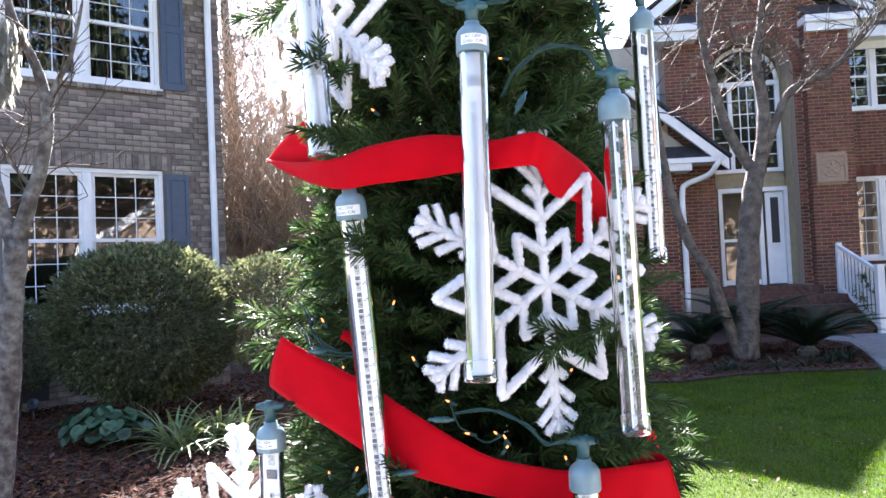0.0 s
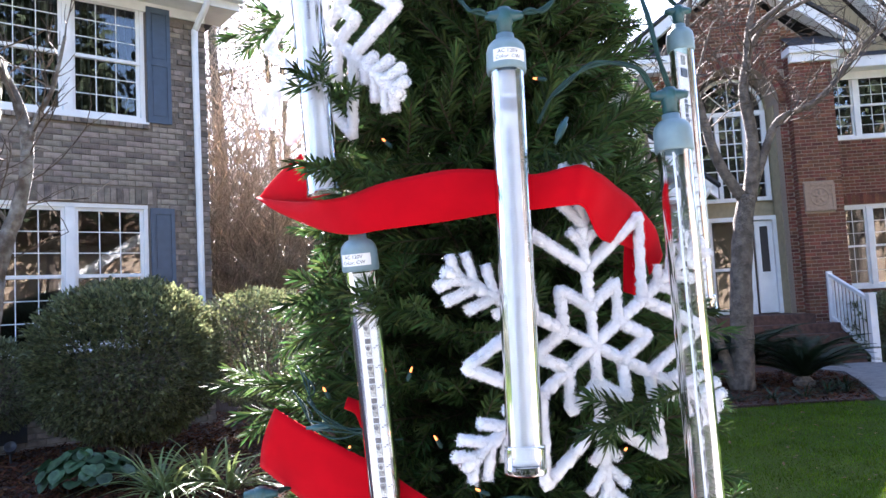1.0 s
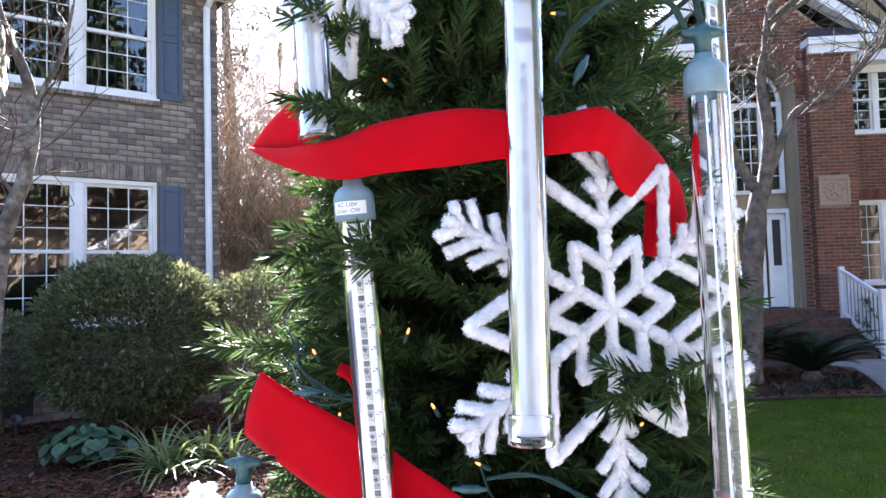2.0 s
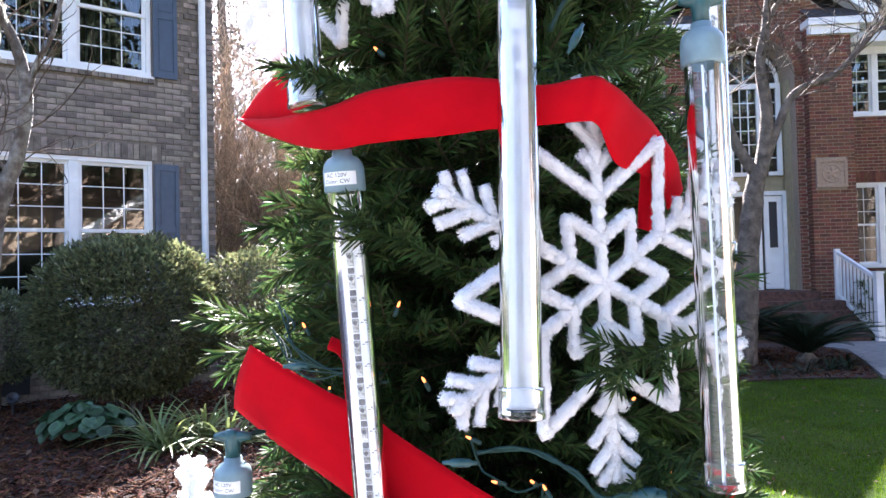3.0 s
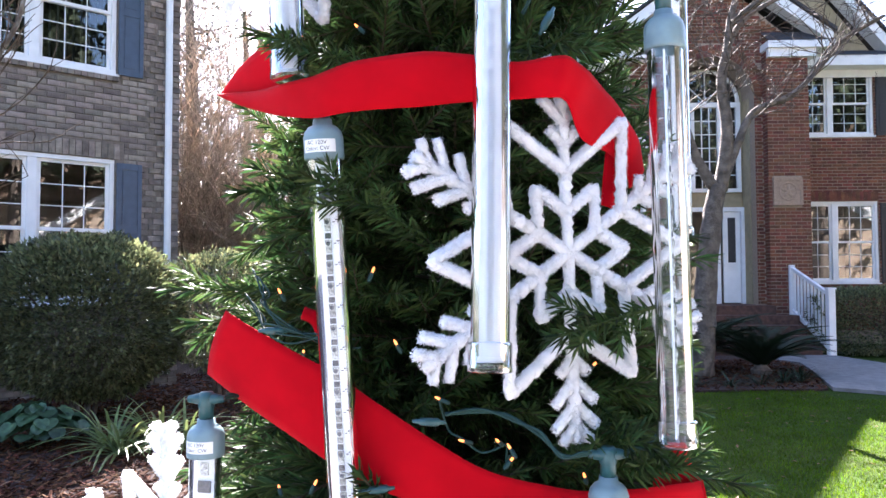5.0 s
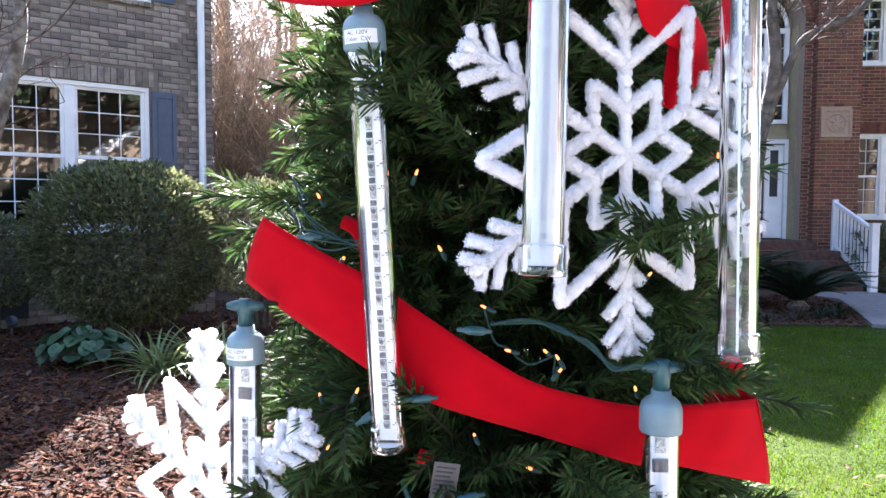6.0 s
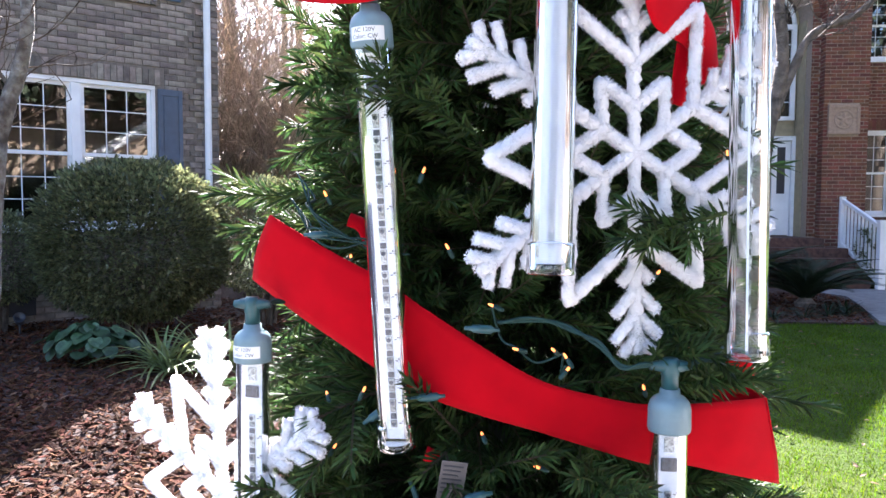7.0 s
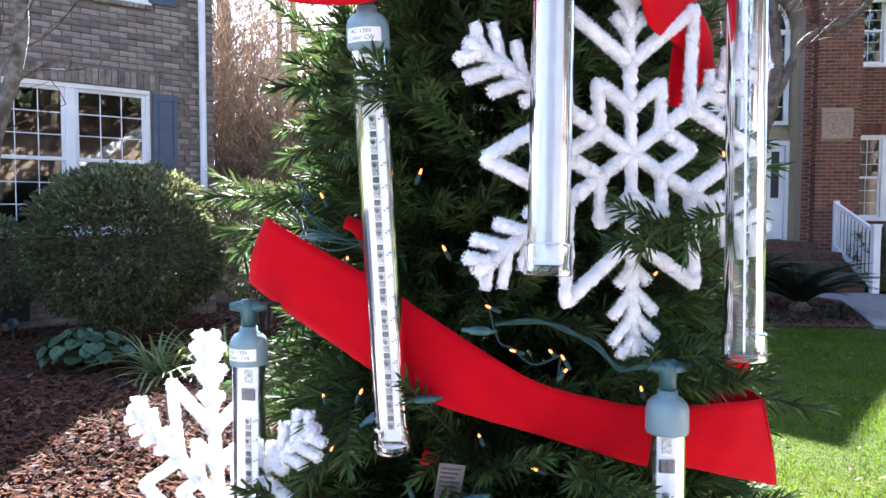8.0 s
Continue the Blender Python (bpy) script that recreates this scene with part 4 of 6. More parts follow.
def room_for(th, z):
    """How far from the pole a branch may reach where ribbon, tube or snowflake lies before it."""
    most = 1.0
    for rib in (RIB1, RIB2):
        for (a, t0, _, b0, _), (b, t1, _, b1, _) in zip(rib, rib[1:]):
            if a - 4 <= th <= b + 4 and min(b0, b1) - 0.032 < z < max(t0, t1) + 0.024:
                most = min(most, 0.27 if th < 18 else 0.245)
    if -62 < th < -36 and 1.61 < z < 1.71:
        most = min(most, 0.27)
    x = AX + 0.32 * math.sin(radians(th))
    if abs(th) < 75:
        for top, foot, _ in TUBES.values():
            u = min(1, max(0, (top[2] - z) / (top[2] - foot[2])))
            cx, cy = top[0] + (foot[0] - top[0]) * u, top[1] + (foot[1] - top[1]) * u
            if abs(x - cx) < 0.036 and foot[2] - 0.03 < z < top[2] + 0.03 and top[1] < 0.9:
                most = min(most, math.hypot(cx - AX, cy - AY) - 0.045)
        if math.hypot((x - 0.1) / 0.9, z - 1.48) < 0.19:
            most = min(most, 0.27)
    return most


def needle_strip(verts, faces, p, d, length, width, roll):
    s = d.cross(Vector((0.31, 0.2, 0.93)))
    s = (s.normalized() if s.length > 1e-3 else Vector((1, 0, 0)))
    s = Matrix.Rotation(roll, 3, d) @ s
    i = len(verts)
    droop = Vector((0, 0, -0.08 * length))
    verts += [p - s * width * 0.3, p + s * width * 0.3, p + d * length * 0.65 + s * width * 0.5 + droop * 0.3, p + d * length * 0.65 - s * width * 0.5 + droop * 0.3, p + d * length + droop]
    faces += [(i, i + 1, i + 2, i + 3), (i + 3, i + 2, i + 4)]


def twig_needles(verts, faces, a, b, count, rnd, size=1.0):
    axis = (b - a).normalized()
    s0 = axis.orthogonal().normalized()
    for k in range(count):
        t = k / count
        ang = k * 2.4 + rnd.uniform(-0.4, 0.4)
        s = Matrix.Rotation(ang, 3, axis) @ s0
        lean = rnd.uniform(0.55, 0.85) if t < 0.88 else rnd.uniform(0.15, 0.6)
        d = (axis * math.cos(lean) + s * math.sin(lean)).normalized()
        needle_strip(verts, faces, a + (b - a) * t, d, rnd.uniform(0.02, 0.03) * size * (1 - 0.2 * t), 0.0025, rnd.uniform(0, 3.1))


def stem_faces(verts, faces, a, b, r0, r1):
    ax = (b - a).normalized()
    s = ax.orthogonal().normalized()
    w = ax.cross(s)
    i = len(verts)
    for p, r in ((a, r0), (b, r1)):
        for k in range(4):
            verts.append(p + (s * math.cos(k * math.pi / 2) + w * math.sin(k * math.pi / 2)) * r)
    for k in range(4):
        faces.append((i + k, i + (k + 1) % 4, i + 4 + (k + 1) % 4, i + 4 + k))


def branch_mesh(seed):
    """A wire branch along +x, 0.26 m long, with side twigs and flat needles."""
    rnd = random.Random(seed)
    verts, faces = [], []
    tip = Vector((0.26, 0, 0.0))
    mid = Vector((0.13, rnd.uniform(-0.01, 0.01), rnd.uniform(-0.004, 0.012)))
    stem_faces(verts, faces, Vector((0, 0, 0)), mid, 0.003, 0.0024)
    stem_faces(verts, faces, mid, tip, 0.0024, 0.0012)
    twigs = [(Vector((0.09, 0, 0)), mid, 26), (mid, tip, 120)]
    for k in range(6):
        t = 0.28 + 0.115 * k
        base = mid * (t / 0.5) if t < 0.5 else mid + (tip - mid) * ((t - 0.5) / 0.5)
        side = 1 if k % 2 else -1
        ang = side * rnd.uniform(0.5, 0.95)
        end = base + Vector((math.cos(ang), math.sin(ang), rnd.uniform(-0.35, 0.45))).normalized() * rnd.uniform(0.06, 0.1)
        twigs.append((base, end, 84))
        stem_faces(verts, faces, base, end, 0.0014, 0.0009)
    n_stem = len(faces)
    for a, b, n in twigs:
        twig_needles(verts, faces, a, b, n, rnd)
    me = bpy.data.meshes.new("branch")
    me.from_pydata([tuple(v) for v in verts], [], faces)
    me.materials.append(M_NEEDLE)
    me.materials.append(M_STEM)
    me.polygons.foreach_set("material_index", [1] * n_stem + [0] * (len(faces) - n_stem))
    return me, verts, faces, n_stem


def build_tree():
    tree = thing("christmas_tree", "slim green artificial fir tree hung with ribbon, tubes and snowflakes", "christmas tree", m=pose(AX, AY, 0))
    bm = lathe([(0.0, 0.02), (0.03, 0.02), (0.03, 1.2), (0.022, 1.25), (0.022, 2.7), (0.0, 2.72)], 12)
    part("pole", bm, M_POLE, tree, "dark green steel pole")
    bm = bmesh.new()
    for a in (0, 90, 180, 270):
        box(bm, -0.012, 0.34, -0.012, 0.012, 0.0, 0.025, 0.003, pose(0, 0, 0, 0, 0, a + 20))
    part("stand", bm, M_POLE, tree)
    rnd = random.Random(5)
    kinds = [branch_mesh(s) for s in range(9)]
    rest_v, rest_f, rest_m, near = [], [], [], 0
    z, k = 0.42, 0
    while z < 2.65:
        r = tree_radius(z)
        n = max(6, int(2 * math.pi * r / 0.088))
        for i in range(n):
            th = (360.0 * (i + 0.5 * (k % 2)) / n + rnd.uniform(-7, 7) + 180) % 360 - 180
            zz = z + rnd.uniform(-0.02, 0.02)
            tip_r = tree_radius(zz) * rnd.uniform(0.92, 1.07) * (0.98 if -50 < th < 28 else 0.86 if 0 < th < 50 else 0.80 if th < 0 else 0.78)
            pitch = rnd.uniform(-6, 24)
            room = room_for(th, zz)
            if room < 1:
                tip_r = min(tip_r, room * rnd.uniform(0.92, 1.0))
            elif abs(th) < 70 and 1.1 < zz < 1.75:
                tip_r *= 0.97
            s = tip_r / 0.26
            root = Vector((0, 0, zz - math.tan(radians(pitch)) * tip_r))
            m = pose(*root, 0, 0, th - 90) @ pose(0, 0, 0, rnd.uniform(-60, 60), -pitch, 0) @ Matrix.Diagonal((s / math.cos(radians(pitch)), 1, 1, 1))
            kind = kinds[rnd.randrange(9)]
            if near < 300 and abs(th) < 100 and 1.0 < zz < 2.05:
                alike("branch", kind[0], tree, m)
                near += 1
            else:
                i0 = len(rest_v)
                rest_v += [tuple(m @ v) for v in kind[1]]
                rest_f += [tuple(i0 + q for q in f) for f in kind[2]]
                rest_m += [1] * kind[3] + [0] * (len(kind[2]) - kind[3])
        z += 0.06
        k += 1
    # tips that reach out before the ornaments
    sprigs = []
    for seed in range(3):
        v, f = [], []
        r2 = random.Random(70 + seed)
        a, b = Vector((0, 0, 0)), Vector((0.15, 0, 0))
        stem_faces(v, f, a, b, 0.002, 0.001)
        twig_needles(v, f, a, b, 150, r2)
        for t, ang in ((0.05, 0.6), (0.075, -0.6), (0.1, 0.5)):
            c = Vector((t, 0, 0))
            twig_needles(v, f, c, c + Vector((math.cos(ang), math.sin(ang), r2.uniform(-0.3, 0.3))) * 0.045, 44, r2, 0.9)
        me = bpy.data.meshes.new("branch_tip")
        me.from_pydata([tuple(q) for q in v], [], f)
        me.materials.append(M_NEEDLE)
        sprigs.append(me)
    reach = [((-0.03, 0.85, 1.50), (-0.130, 0.742, 1.543)), ((0.185, 0.82, 1.43), (0.07, 0.735, 1.408)), ((-0.11, 0.88, 1.73), (-0.163, 0.757, 1.745)), ((-0.07, 0.84, 1.655), (-0.165, 0.742, 1.656)),
             ((-0.12, 1.0, 1.905), (-0.288, 0.97, 1.862)), ((-0.12, 0.95, 1.44), (-0.29, 0.92, 1.447)), ((-0.12, 0.97, 1.42), (-0.28, 0.94, 1.41)), ((0.065, 0.80, 1.215), (0.072, 0.70, 1.225)), ((0.12, 0.84, 1.30), (0.155, 0.765, 1.318)),
             ((0.15, 0.85, 1.325), (0.172, 0.775, 1.305)), ((0.12, 0.86, 1.27), (0.2, 0.76, 1.30)), ((0.11, 0.80, 1.185), (0.10, 0.70, 1.196)), ((0.05, 0.88, 1.665), (0.095, 0.745, 1.66)), ((-0.09, 0.9, 1.56), (-0.19, 0.78, 1.53)), ((0.14, 0.95, 1.5), (0.262, 0.92, 1.50)), ((0.13, 0.95, 1.42), (0.262, 0.93, 1.43))]
    for k, (a, b) in enumerate(reach):
        a, b = Vector(a) - Vector((AX, AY, 0)), Vector(b) - Vector((AX, AY, 0))
        a = b + (a - b).normalized() * max((a - b).length, 0.13)
        q = Vector((1, 0, 0)).rotation_difference(b - a).to_matrix().to_4x4()
        alike("branch_tip", sprigs[k % 3], tree, Matrix.Translation(a) @ q @ Matrix.Diagonal(((b - a).length / 0.15, 1, 1, 1)))
    rest = mesh_ob("foliage", rest_v, rest_f, M_NEEDLE, tree)
    rest.data.materials.append(M_STEM)
    rest.data.polygons.foreach_set("material_index", rest_m)
    tagged(rest, kind="stuff")
    # The short inner growth that closes the view to the pole.
    v, f = [], []
    for q in range(1500):
        zz, th = rnd.uniform(0.5, 2.3), rnd.uniform(0, 6.283)
        r0 = rnd.uniform(0.03, 0.16)
        a = Vector((math.cos(th) * r0, math.sin(th) * r0, zz))
        b = a + Vector((math.cos(th + rnd.uniform(-1, 1)), math.sin(th + rnd.uniform(-1, 1)), rnd.uniform(-0.5, 0.5))) * 0.08
        twig_needles(v, f, a, b, 34, rnd, 1.2)
    tagged(mesh_ob("inner_growth", v, f, M_NEEDLE, tree), kind="stuff")
    return tree


# ---- ribbons ----
def build_ribbon(name, label, rib, radius, m_label=""):
    """A band wound round the tree: angle, upper edge and lower edge as it goes."""
    top = spline([Vector((a, t, q)) for a, t, c, b, q in rib], 8)
    low = spline([Vector((c, b, q)) for a, t, c, b, q in rib], 8)
    bm = bmesh.new()
    rows = []
    n = len(top)
    for i, (p, g) in enumerate(zip(top, low)):
        row = []
        for k in range(9):
            s = k / 8
            z = p.y + (g.y - p.y) * s
            wave = 0.0012 * math.sin(i * 0.21 + s * 2.0) + 0.003 * math.sin(s * math.pi) + 0.0006 * math.sin(i * 0.6 + 4 * s)
            r = p.z + radius + wave
            th = radians(p.x + (g.x - p.x) * s)
            row.append(bm.verts.new((AX + r * math.sin(th), AY - r * math.cos(th), z)))
        rows.append(row)
    for a, b in zip(rows, rows[1:]):
        for k in range(8):
            bm.faces.new((a[k], a[k + 1], b[k + 1], b[k]))
    me = bpy.data.meshes.new(name)
    bm.normal_update()
    bm.to_mesh(me)
    bm.free()
    me.materials.append(M_RIBBON)
    shade(me)
    ob = new(name, me)
    tagged(ob, label, "ribbon", "ribbons on the tree")
    so = ob.modifiers.new("thick", "SOLIDIFY")
    so.thickness = 0.0012
    return ob


def ribbon_flap(parent, pts_a, pts_b, name="fold"):
    """A folded end between two edges."""
    bm = bmesh.new()
    a, b = spline(pts_a, 6), spline(pts_b, 6)
    rows = []
    for p, q in zip(a, b):
        rows.append([bm.verts.new(p + (q - p) * (k / 6) + Vector((0, -0.004 * math.sin(k / 6 * math.pi), 0))) for k in range(7)])
    for r0, r1 in zip(rows, rows[1:]):
        for k in range(6):
            bm.faces.new((r0[k], r0[k + 1], r1[k + 1], r1[k]))
    ob = part(name, bm, M_RIBBON, parent, smooth=True)
    so = ob.modifiers.new("thick", "SOLIDIFY")
    so.thickness = 0.0012
    return ob


def on_tree(th, r, z):
    return Vector((AX + r * math.sin(radians(th)), AY - r * math.cos(radians(th)), z))


def build_ribbons():
    up = build_ribbon("ribbon", "red velvet ribbon with a folded end wound across the upper tree", RIB1, 0.0)
    ribbon_flap(up, [on_tree(-57.8, 0.336, 1.664), on_tree(-47, 0.342, 1.678), on_tree(-38.6, 0.344, 1.694)], [on_tree(-57.8, 0.334, 1.661), on_tree(-43, 0.338, 1.645), on_tree(-34, 0.342, 1.638)])
    ribbon_flap(up, [on_tree(21.4, 0.322, 1.58), on_tree(21.1, 0.32, 1.555), on_tree(20.9, 0.318, 1.527)], [on_tree(26, 0.326, 1.565), on_tree(24.6, 0.322, 1.545), on_tree(23.3, 0.318, 1.523)])
    low = build_ribbon("ribbon", "red velvet ribbon sloping across the lower tree", RIB2, 0.0)
    ribbon_flap(low, [on_tree(38.6, 0.35, 1.255), on_tree(39.5, 0.33, 1.260), on_tree(36.5, 0.30, 1.264)], [on_tree(43.6, 0.349, 1.165), on_tree(43.5, 0.33, 1.18), on_tree(39, 0.29, 1.19)])
    for th, r, z in ((32.4, 0.33, 1.29), (-40, 0.29, 1.415), (-18.9, 0.325, 1.205)):
        bit = thing("ribbon_scrap", "short red ribbon end tucked among the branches", "ribbon", "ribbons on the tree")
        p = on_tree(th, r, z)
        ribbon_flap(bit, [p, p + Vector((0.012, -0.004, -0.006)), p + Vector((0.018, 0.0, -0.022))], [p + Vector((0.004, 0, 0.012)), p + Vector((0.02, -0.004, 0.004)), p + Vector((0.028, 0.0, -0.02))], "strip")


# ---- tinsel snowflakes ----
def tinsel(path_list, rnd):
    """Fuzzy chenille stems along the given lines."""
    bm = bmesh.new()
    for pts, r in path_list:
        pts = [Vector(p) for p in pts]
        line = []
        for a, b in zip(pts, pts[1:]):
            n = max(2, int((b - a).length / 0.0035))
            line += [a + (b - a) * (i / n) for i in range(n)]
        line.append(pts[-1])
        d0, d1 = (line[0] - line[1]).normalized(), (line[-1] - line[-2]).normalized()
        line = [line[0] + d0 * r * 0.95, line[0] + d0 * r * 0.6] + line + [line[-1] + d1 * r * 0.6, line[-1] + d1 * r * 0.95]
        radii = [r * 0.35, r * 0.78] + [r * rnd.uniform(0.8, 1.1) for _ in line[4:]] + [r * 0.78, r * 0.35]
        tube_along(line, radii, 9, bm, 0.22)
        total = sum((b - a).length for a, b in zip(line, line[1:]))
        for _ in range(int(total * 30000)):
            i = rnd.randrange(len(line) - 1)
            ax = (line[i + 1] - line[i]).normalized()
            p = line[i] + (line[i + 1] - line[i]) * rnd.random()
            s = Matrix.Rotation(rnd.uniform(0, 6.283), 3, ax) @ ax.orthogonal().normalized()
            d = (s + ax * rnd.uniform(-0.5, 0.5)).normalized()
            w = d.cross(ax).normalized() * 0.0005
            q = p + s * r * 0.8
            vs = [bm.verts.new(q - w), bm.verts.new(q + w), bm.verts.new(q + d * rnd.uniform(0.0012, 0.0036))]
            bm.faces.new(vs)
    me = bpy.data.meshes.new("tinsel")
    bm.normal_update()
    bm.to_mesh(me)
    bm.free()
    me.materials.append(M_TINSEL)
    shade(me)
    return me


def build_snowflakes():
    rnd = random.Random(11)
    R = FLAKE_R

    def pol(r, deg, y=0.0):
        return (R * r * math.sin(radians(deg)), y, R * r * math.cos(radians(deg)))
    arm = [([pol(0, 0), pol(0.92, 0)], 0.0054)]
    for r, l, lean in ((0.53, 0.09, 48), (0.64, 0.145, 47), (0.755, 0.155, 46), (0.86, 0.10, 44)):
        for s in (-1, 1):
            a = Vector(pol(r, 0))
            arm.append(([a, a + Vector((s * math.sin(radians(lean)), 0, math.cos(radians(lean)))) * R * l], 0.0046))
    me_arm = tinsel(arm, rnd)
    me_out = tinsel([([pol(0.40, 0), pol(0.752, 30), pol(0.40, 60)], 0.0055)], rnd)
    me_in = tinsel([([pol(0.20, 0), pol(0.362, 30), pol(0.20, 60)], 0.0056)], rnd)
    for label, m in (("white tinsel snowflake hung behind two tubes on the tree", pose(0.0976, 0.790, 1.4795, 0, 0, 24.8) @ pose(0, 0, 0, 2.4, 0, 0) @ pose(0, 0, 0, 0, -4.1, 0)),
                     ("white tinsel snowflake in bright sun beside a lower tube", pose(-0.278, 0.90, 1.142, 0, 0, -35) @ pose(0, 0, 0, 0, -6, 0)),
                     ("white tinsel snowflake behind the upper tube and the ribbon fold", pose(-0.153, 0.868, 1.825, 0, 0, -50) @ pose(0, 0, 0, 0, 9, 0))):
        fl = thing("snowflake_ornament", label, "ornament", "snowflakes on the tree", m)
        for k in range(6):
            for name, me in (("arm", me_arm), ("outer_point", me_out), ("inner_point", me_in)):
                alike(name, me, fl, pose(0, 0, 0, 0, 60 * k, 0))


# ---- light tubes ----
def text_mesh(text, size):
    cu = bpy.data.curves.new("writing", "FONT")
    cu.body, cu.size, cu.align_x, cu.align_y = text, size, "CENTER", "CENTER"
    cu.resolution_u = 2
    ob = bpy.data.objects.new("writing", cu)
    scene.collection.objects.link(ob)
    me = bpy.data.meshes.new_from_object(ob.evaluated_get(bpy.context.evaluated_depsgraph_get()))
    bpy.data.objects.remove(ob)
    return me


def bent_patch(r, half, z0, z1, n=10):
    bm = bmesh.new()
    rows = []
    for i in range(n + 1):
        a = -half + 2 * half * i / n
        rows.append([bm.verts.new((r * math.sin(a), -r * math.cos(a), z)) for z in (z0, z1)])
    for a, b in zip(rows, rows[1:]):
        bm.faces.new((a[0], b[0], b[1], a[1]))
    return bm


def build_tube():
    """One hanging light tube with its foot at z = -0.372 and cap top at 0; the front is -y."""
    L = 0.372
    t = thing("light_tube", "clear plastic light tube with LED strip and grey-green cap", "light tube", "light tubes on the tree")
    part("cap", lathe([(0.0, 0.001), (0.008, 0.001), (0.0085, -0.004), (0.0125, -0.006), (0.0158, -0.010), (0.0172, -0.015), (0.0174, -0.032), (0.0168, -0.034), (0.0152, -0.034)], 32), M_CAP, t, "grey-green plastic cap", True)
    part("cap_label", bent_patch(0.01765, 0.86, -0.0285, -0.0175), M_LABEL, t, "small white printed label", True)
    for text, z in (("AC 120V", -0.0205), ("Color: CW", -0.0255)):
        me = text_mesh(text, 0.0048)
        for v in me.vertices:
            a, zz = v.co.x / 0.0178, v.co.y
            v.co = (0.0178 * math.sin(a - 0.1), -0.0178 * math.cos(a - 0.1), z + zz)
        me.materials.append(M_INK)
        alike("label_writing", me, t)
    part("tube", lathe([(0.015, -0.033), (0.015, -0.363)], 40), M_TUBE, t, "clear round tube", True)
    part("tube_lining", lathe([(0.0128, -0.034), (0.0128, -0.36)], 32), M_TUBE, t, "clear inner wall", True)
    part("end_cap", lathe([(0.0152, -0.349), (0.0166, -0.350), (0.0168, -0.352), (0.0168, -0.366), (0.0172, -0.3665), (0.0172, -0.371), (0.016, -0.372), (0.0, -0.372)], 40), M_TUBE, t, "clear end cap", True)
    part("end_plug", lathe([(0.0, -0.3655), (0.0145, -0.3655), (0.0145, -0.3685), (0.0, -0.3685)], 24), M_TUBE, t)
    strip = part("led_strip", boxes((-0.0115, 0.0115, -0.0008, 0.0008, -0.364, -0.036)), M_STRIP, t, "white LED strip with printed ticks")
    bm = boxes((-0.0028, 0.0028, -0.0028, -0.0008, -0.0032, 0.0032), bevel=0.0005)
    led = part("led", bm, M_LED, strip)
    led.location = (-0.0005, 0, -0.088)
    res = part("resistor", boxes((-0.0026, 0.0026, -0.002, -0.0008, -0.0024, 0.0024)), M_CHIP, strip)
    res.location = (-0.0005, 0, -0.1)
    tick = part("tick_mark", boxes((-0.0011, 0.0011, -0.0011, -0.0008, -0.0004, 0.0004)), M_INK, strip)
    tick.location = (0.0052, 0, -0.088)
    core = part("led_core", lathe([(0.0, 0.0), (0.0011, 0.0), (0.0016, 0.0004), (0.002, 0.0003)], 10, None, pose(-0.0005, -0.00285, -0.088, 90, 0, 0)), M_CHIP, strip)
    side = part("led", boxes((-0.0026, 0.0026, -0.0022, -0.0008, -0.0026, 0.0026), bevel=0.0004), M_LED, strip)
    side.location = (-0.0005, 0, -0.0935)
    number = part("printed_number", boxes((-0.0016, -0.0006, -0.0011, -0.0008, -0.0007, 0.0007), (-0.0002, 0.0006, -0.0011, -0.0008, -0.0007, 0.0007), (0.001, 0.0018, -0.0011, -0.0008, -0.0005, 0.0007), (-0.0006, 0.0012, -0.0011, -0.0008, -0.0022, -0.0018)), M_INK, strip)
    number.location = (0.0082, 0, -0.0862)
    for k in range(1, 15):
        z = -0.088 - k * 0.0187
        alike("led_core", core.data, strip, pose(0, 0, -k * 0.0187))
        alike("printed_number", number.data, strip, pose(0.0082, 0, z + 0.0018))
        if k < 14:
            alike("led", side.data, strip, pose(-0.0005, 0, z - 0.0058))
        alike("led", led.data, strip, pose(-0.0005, 0, z))
        if k < 14:
            alike("resistor", res.data, strip, pose(-0.0005, 0, z - 0.012))
        alike("tick_mark", tick.data, strip, pose(0.0052, 0, z))
    part("chip", boxes((-0.0065, 0.0065, -0.003, -0.0008, -0.068, -0.057), bevel=0.0006), M_CHIP, strip, "dark square chip")
    part("chip", boxes((-0.004, 0.004, -0.0025, -0.0008, -0.052, -0.040), bevel=0.0005), M_LED, strip)
    bm = bmesh.new()
    for k in range(7):
        z = -0.169 - 0.0052 * k
        for dz in (-0.0015, 0.0015):
            box(bm, 0.0062, 0.0098, -0.0128, -0.0124, z + dz - 0.0003, z + dz + 0.0003)
        box(bm, 0.0078, 0.0083, -0.0128, -0.0124, z - 0.0012, z + 0.0012)
    part("printed_mark", bm, M_INK, t, "dark printed mark")
    part("lower_liner", bent_patch(0.0126, 1.5, -0.3645, -0.036, 16), M_PACK, t, "milky liner inside the tube", True)
    return t


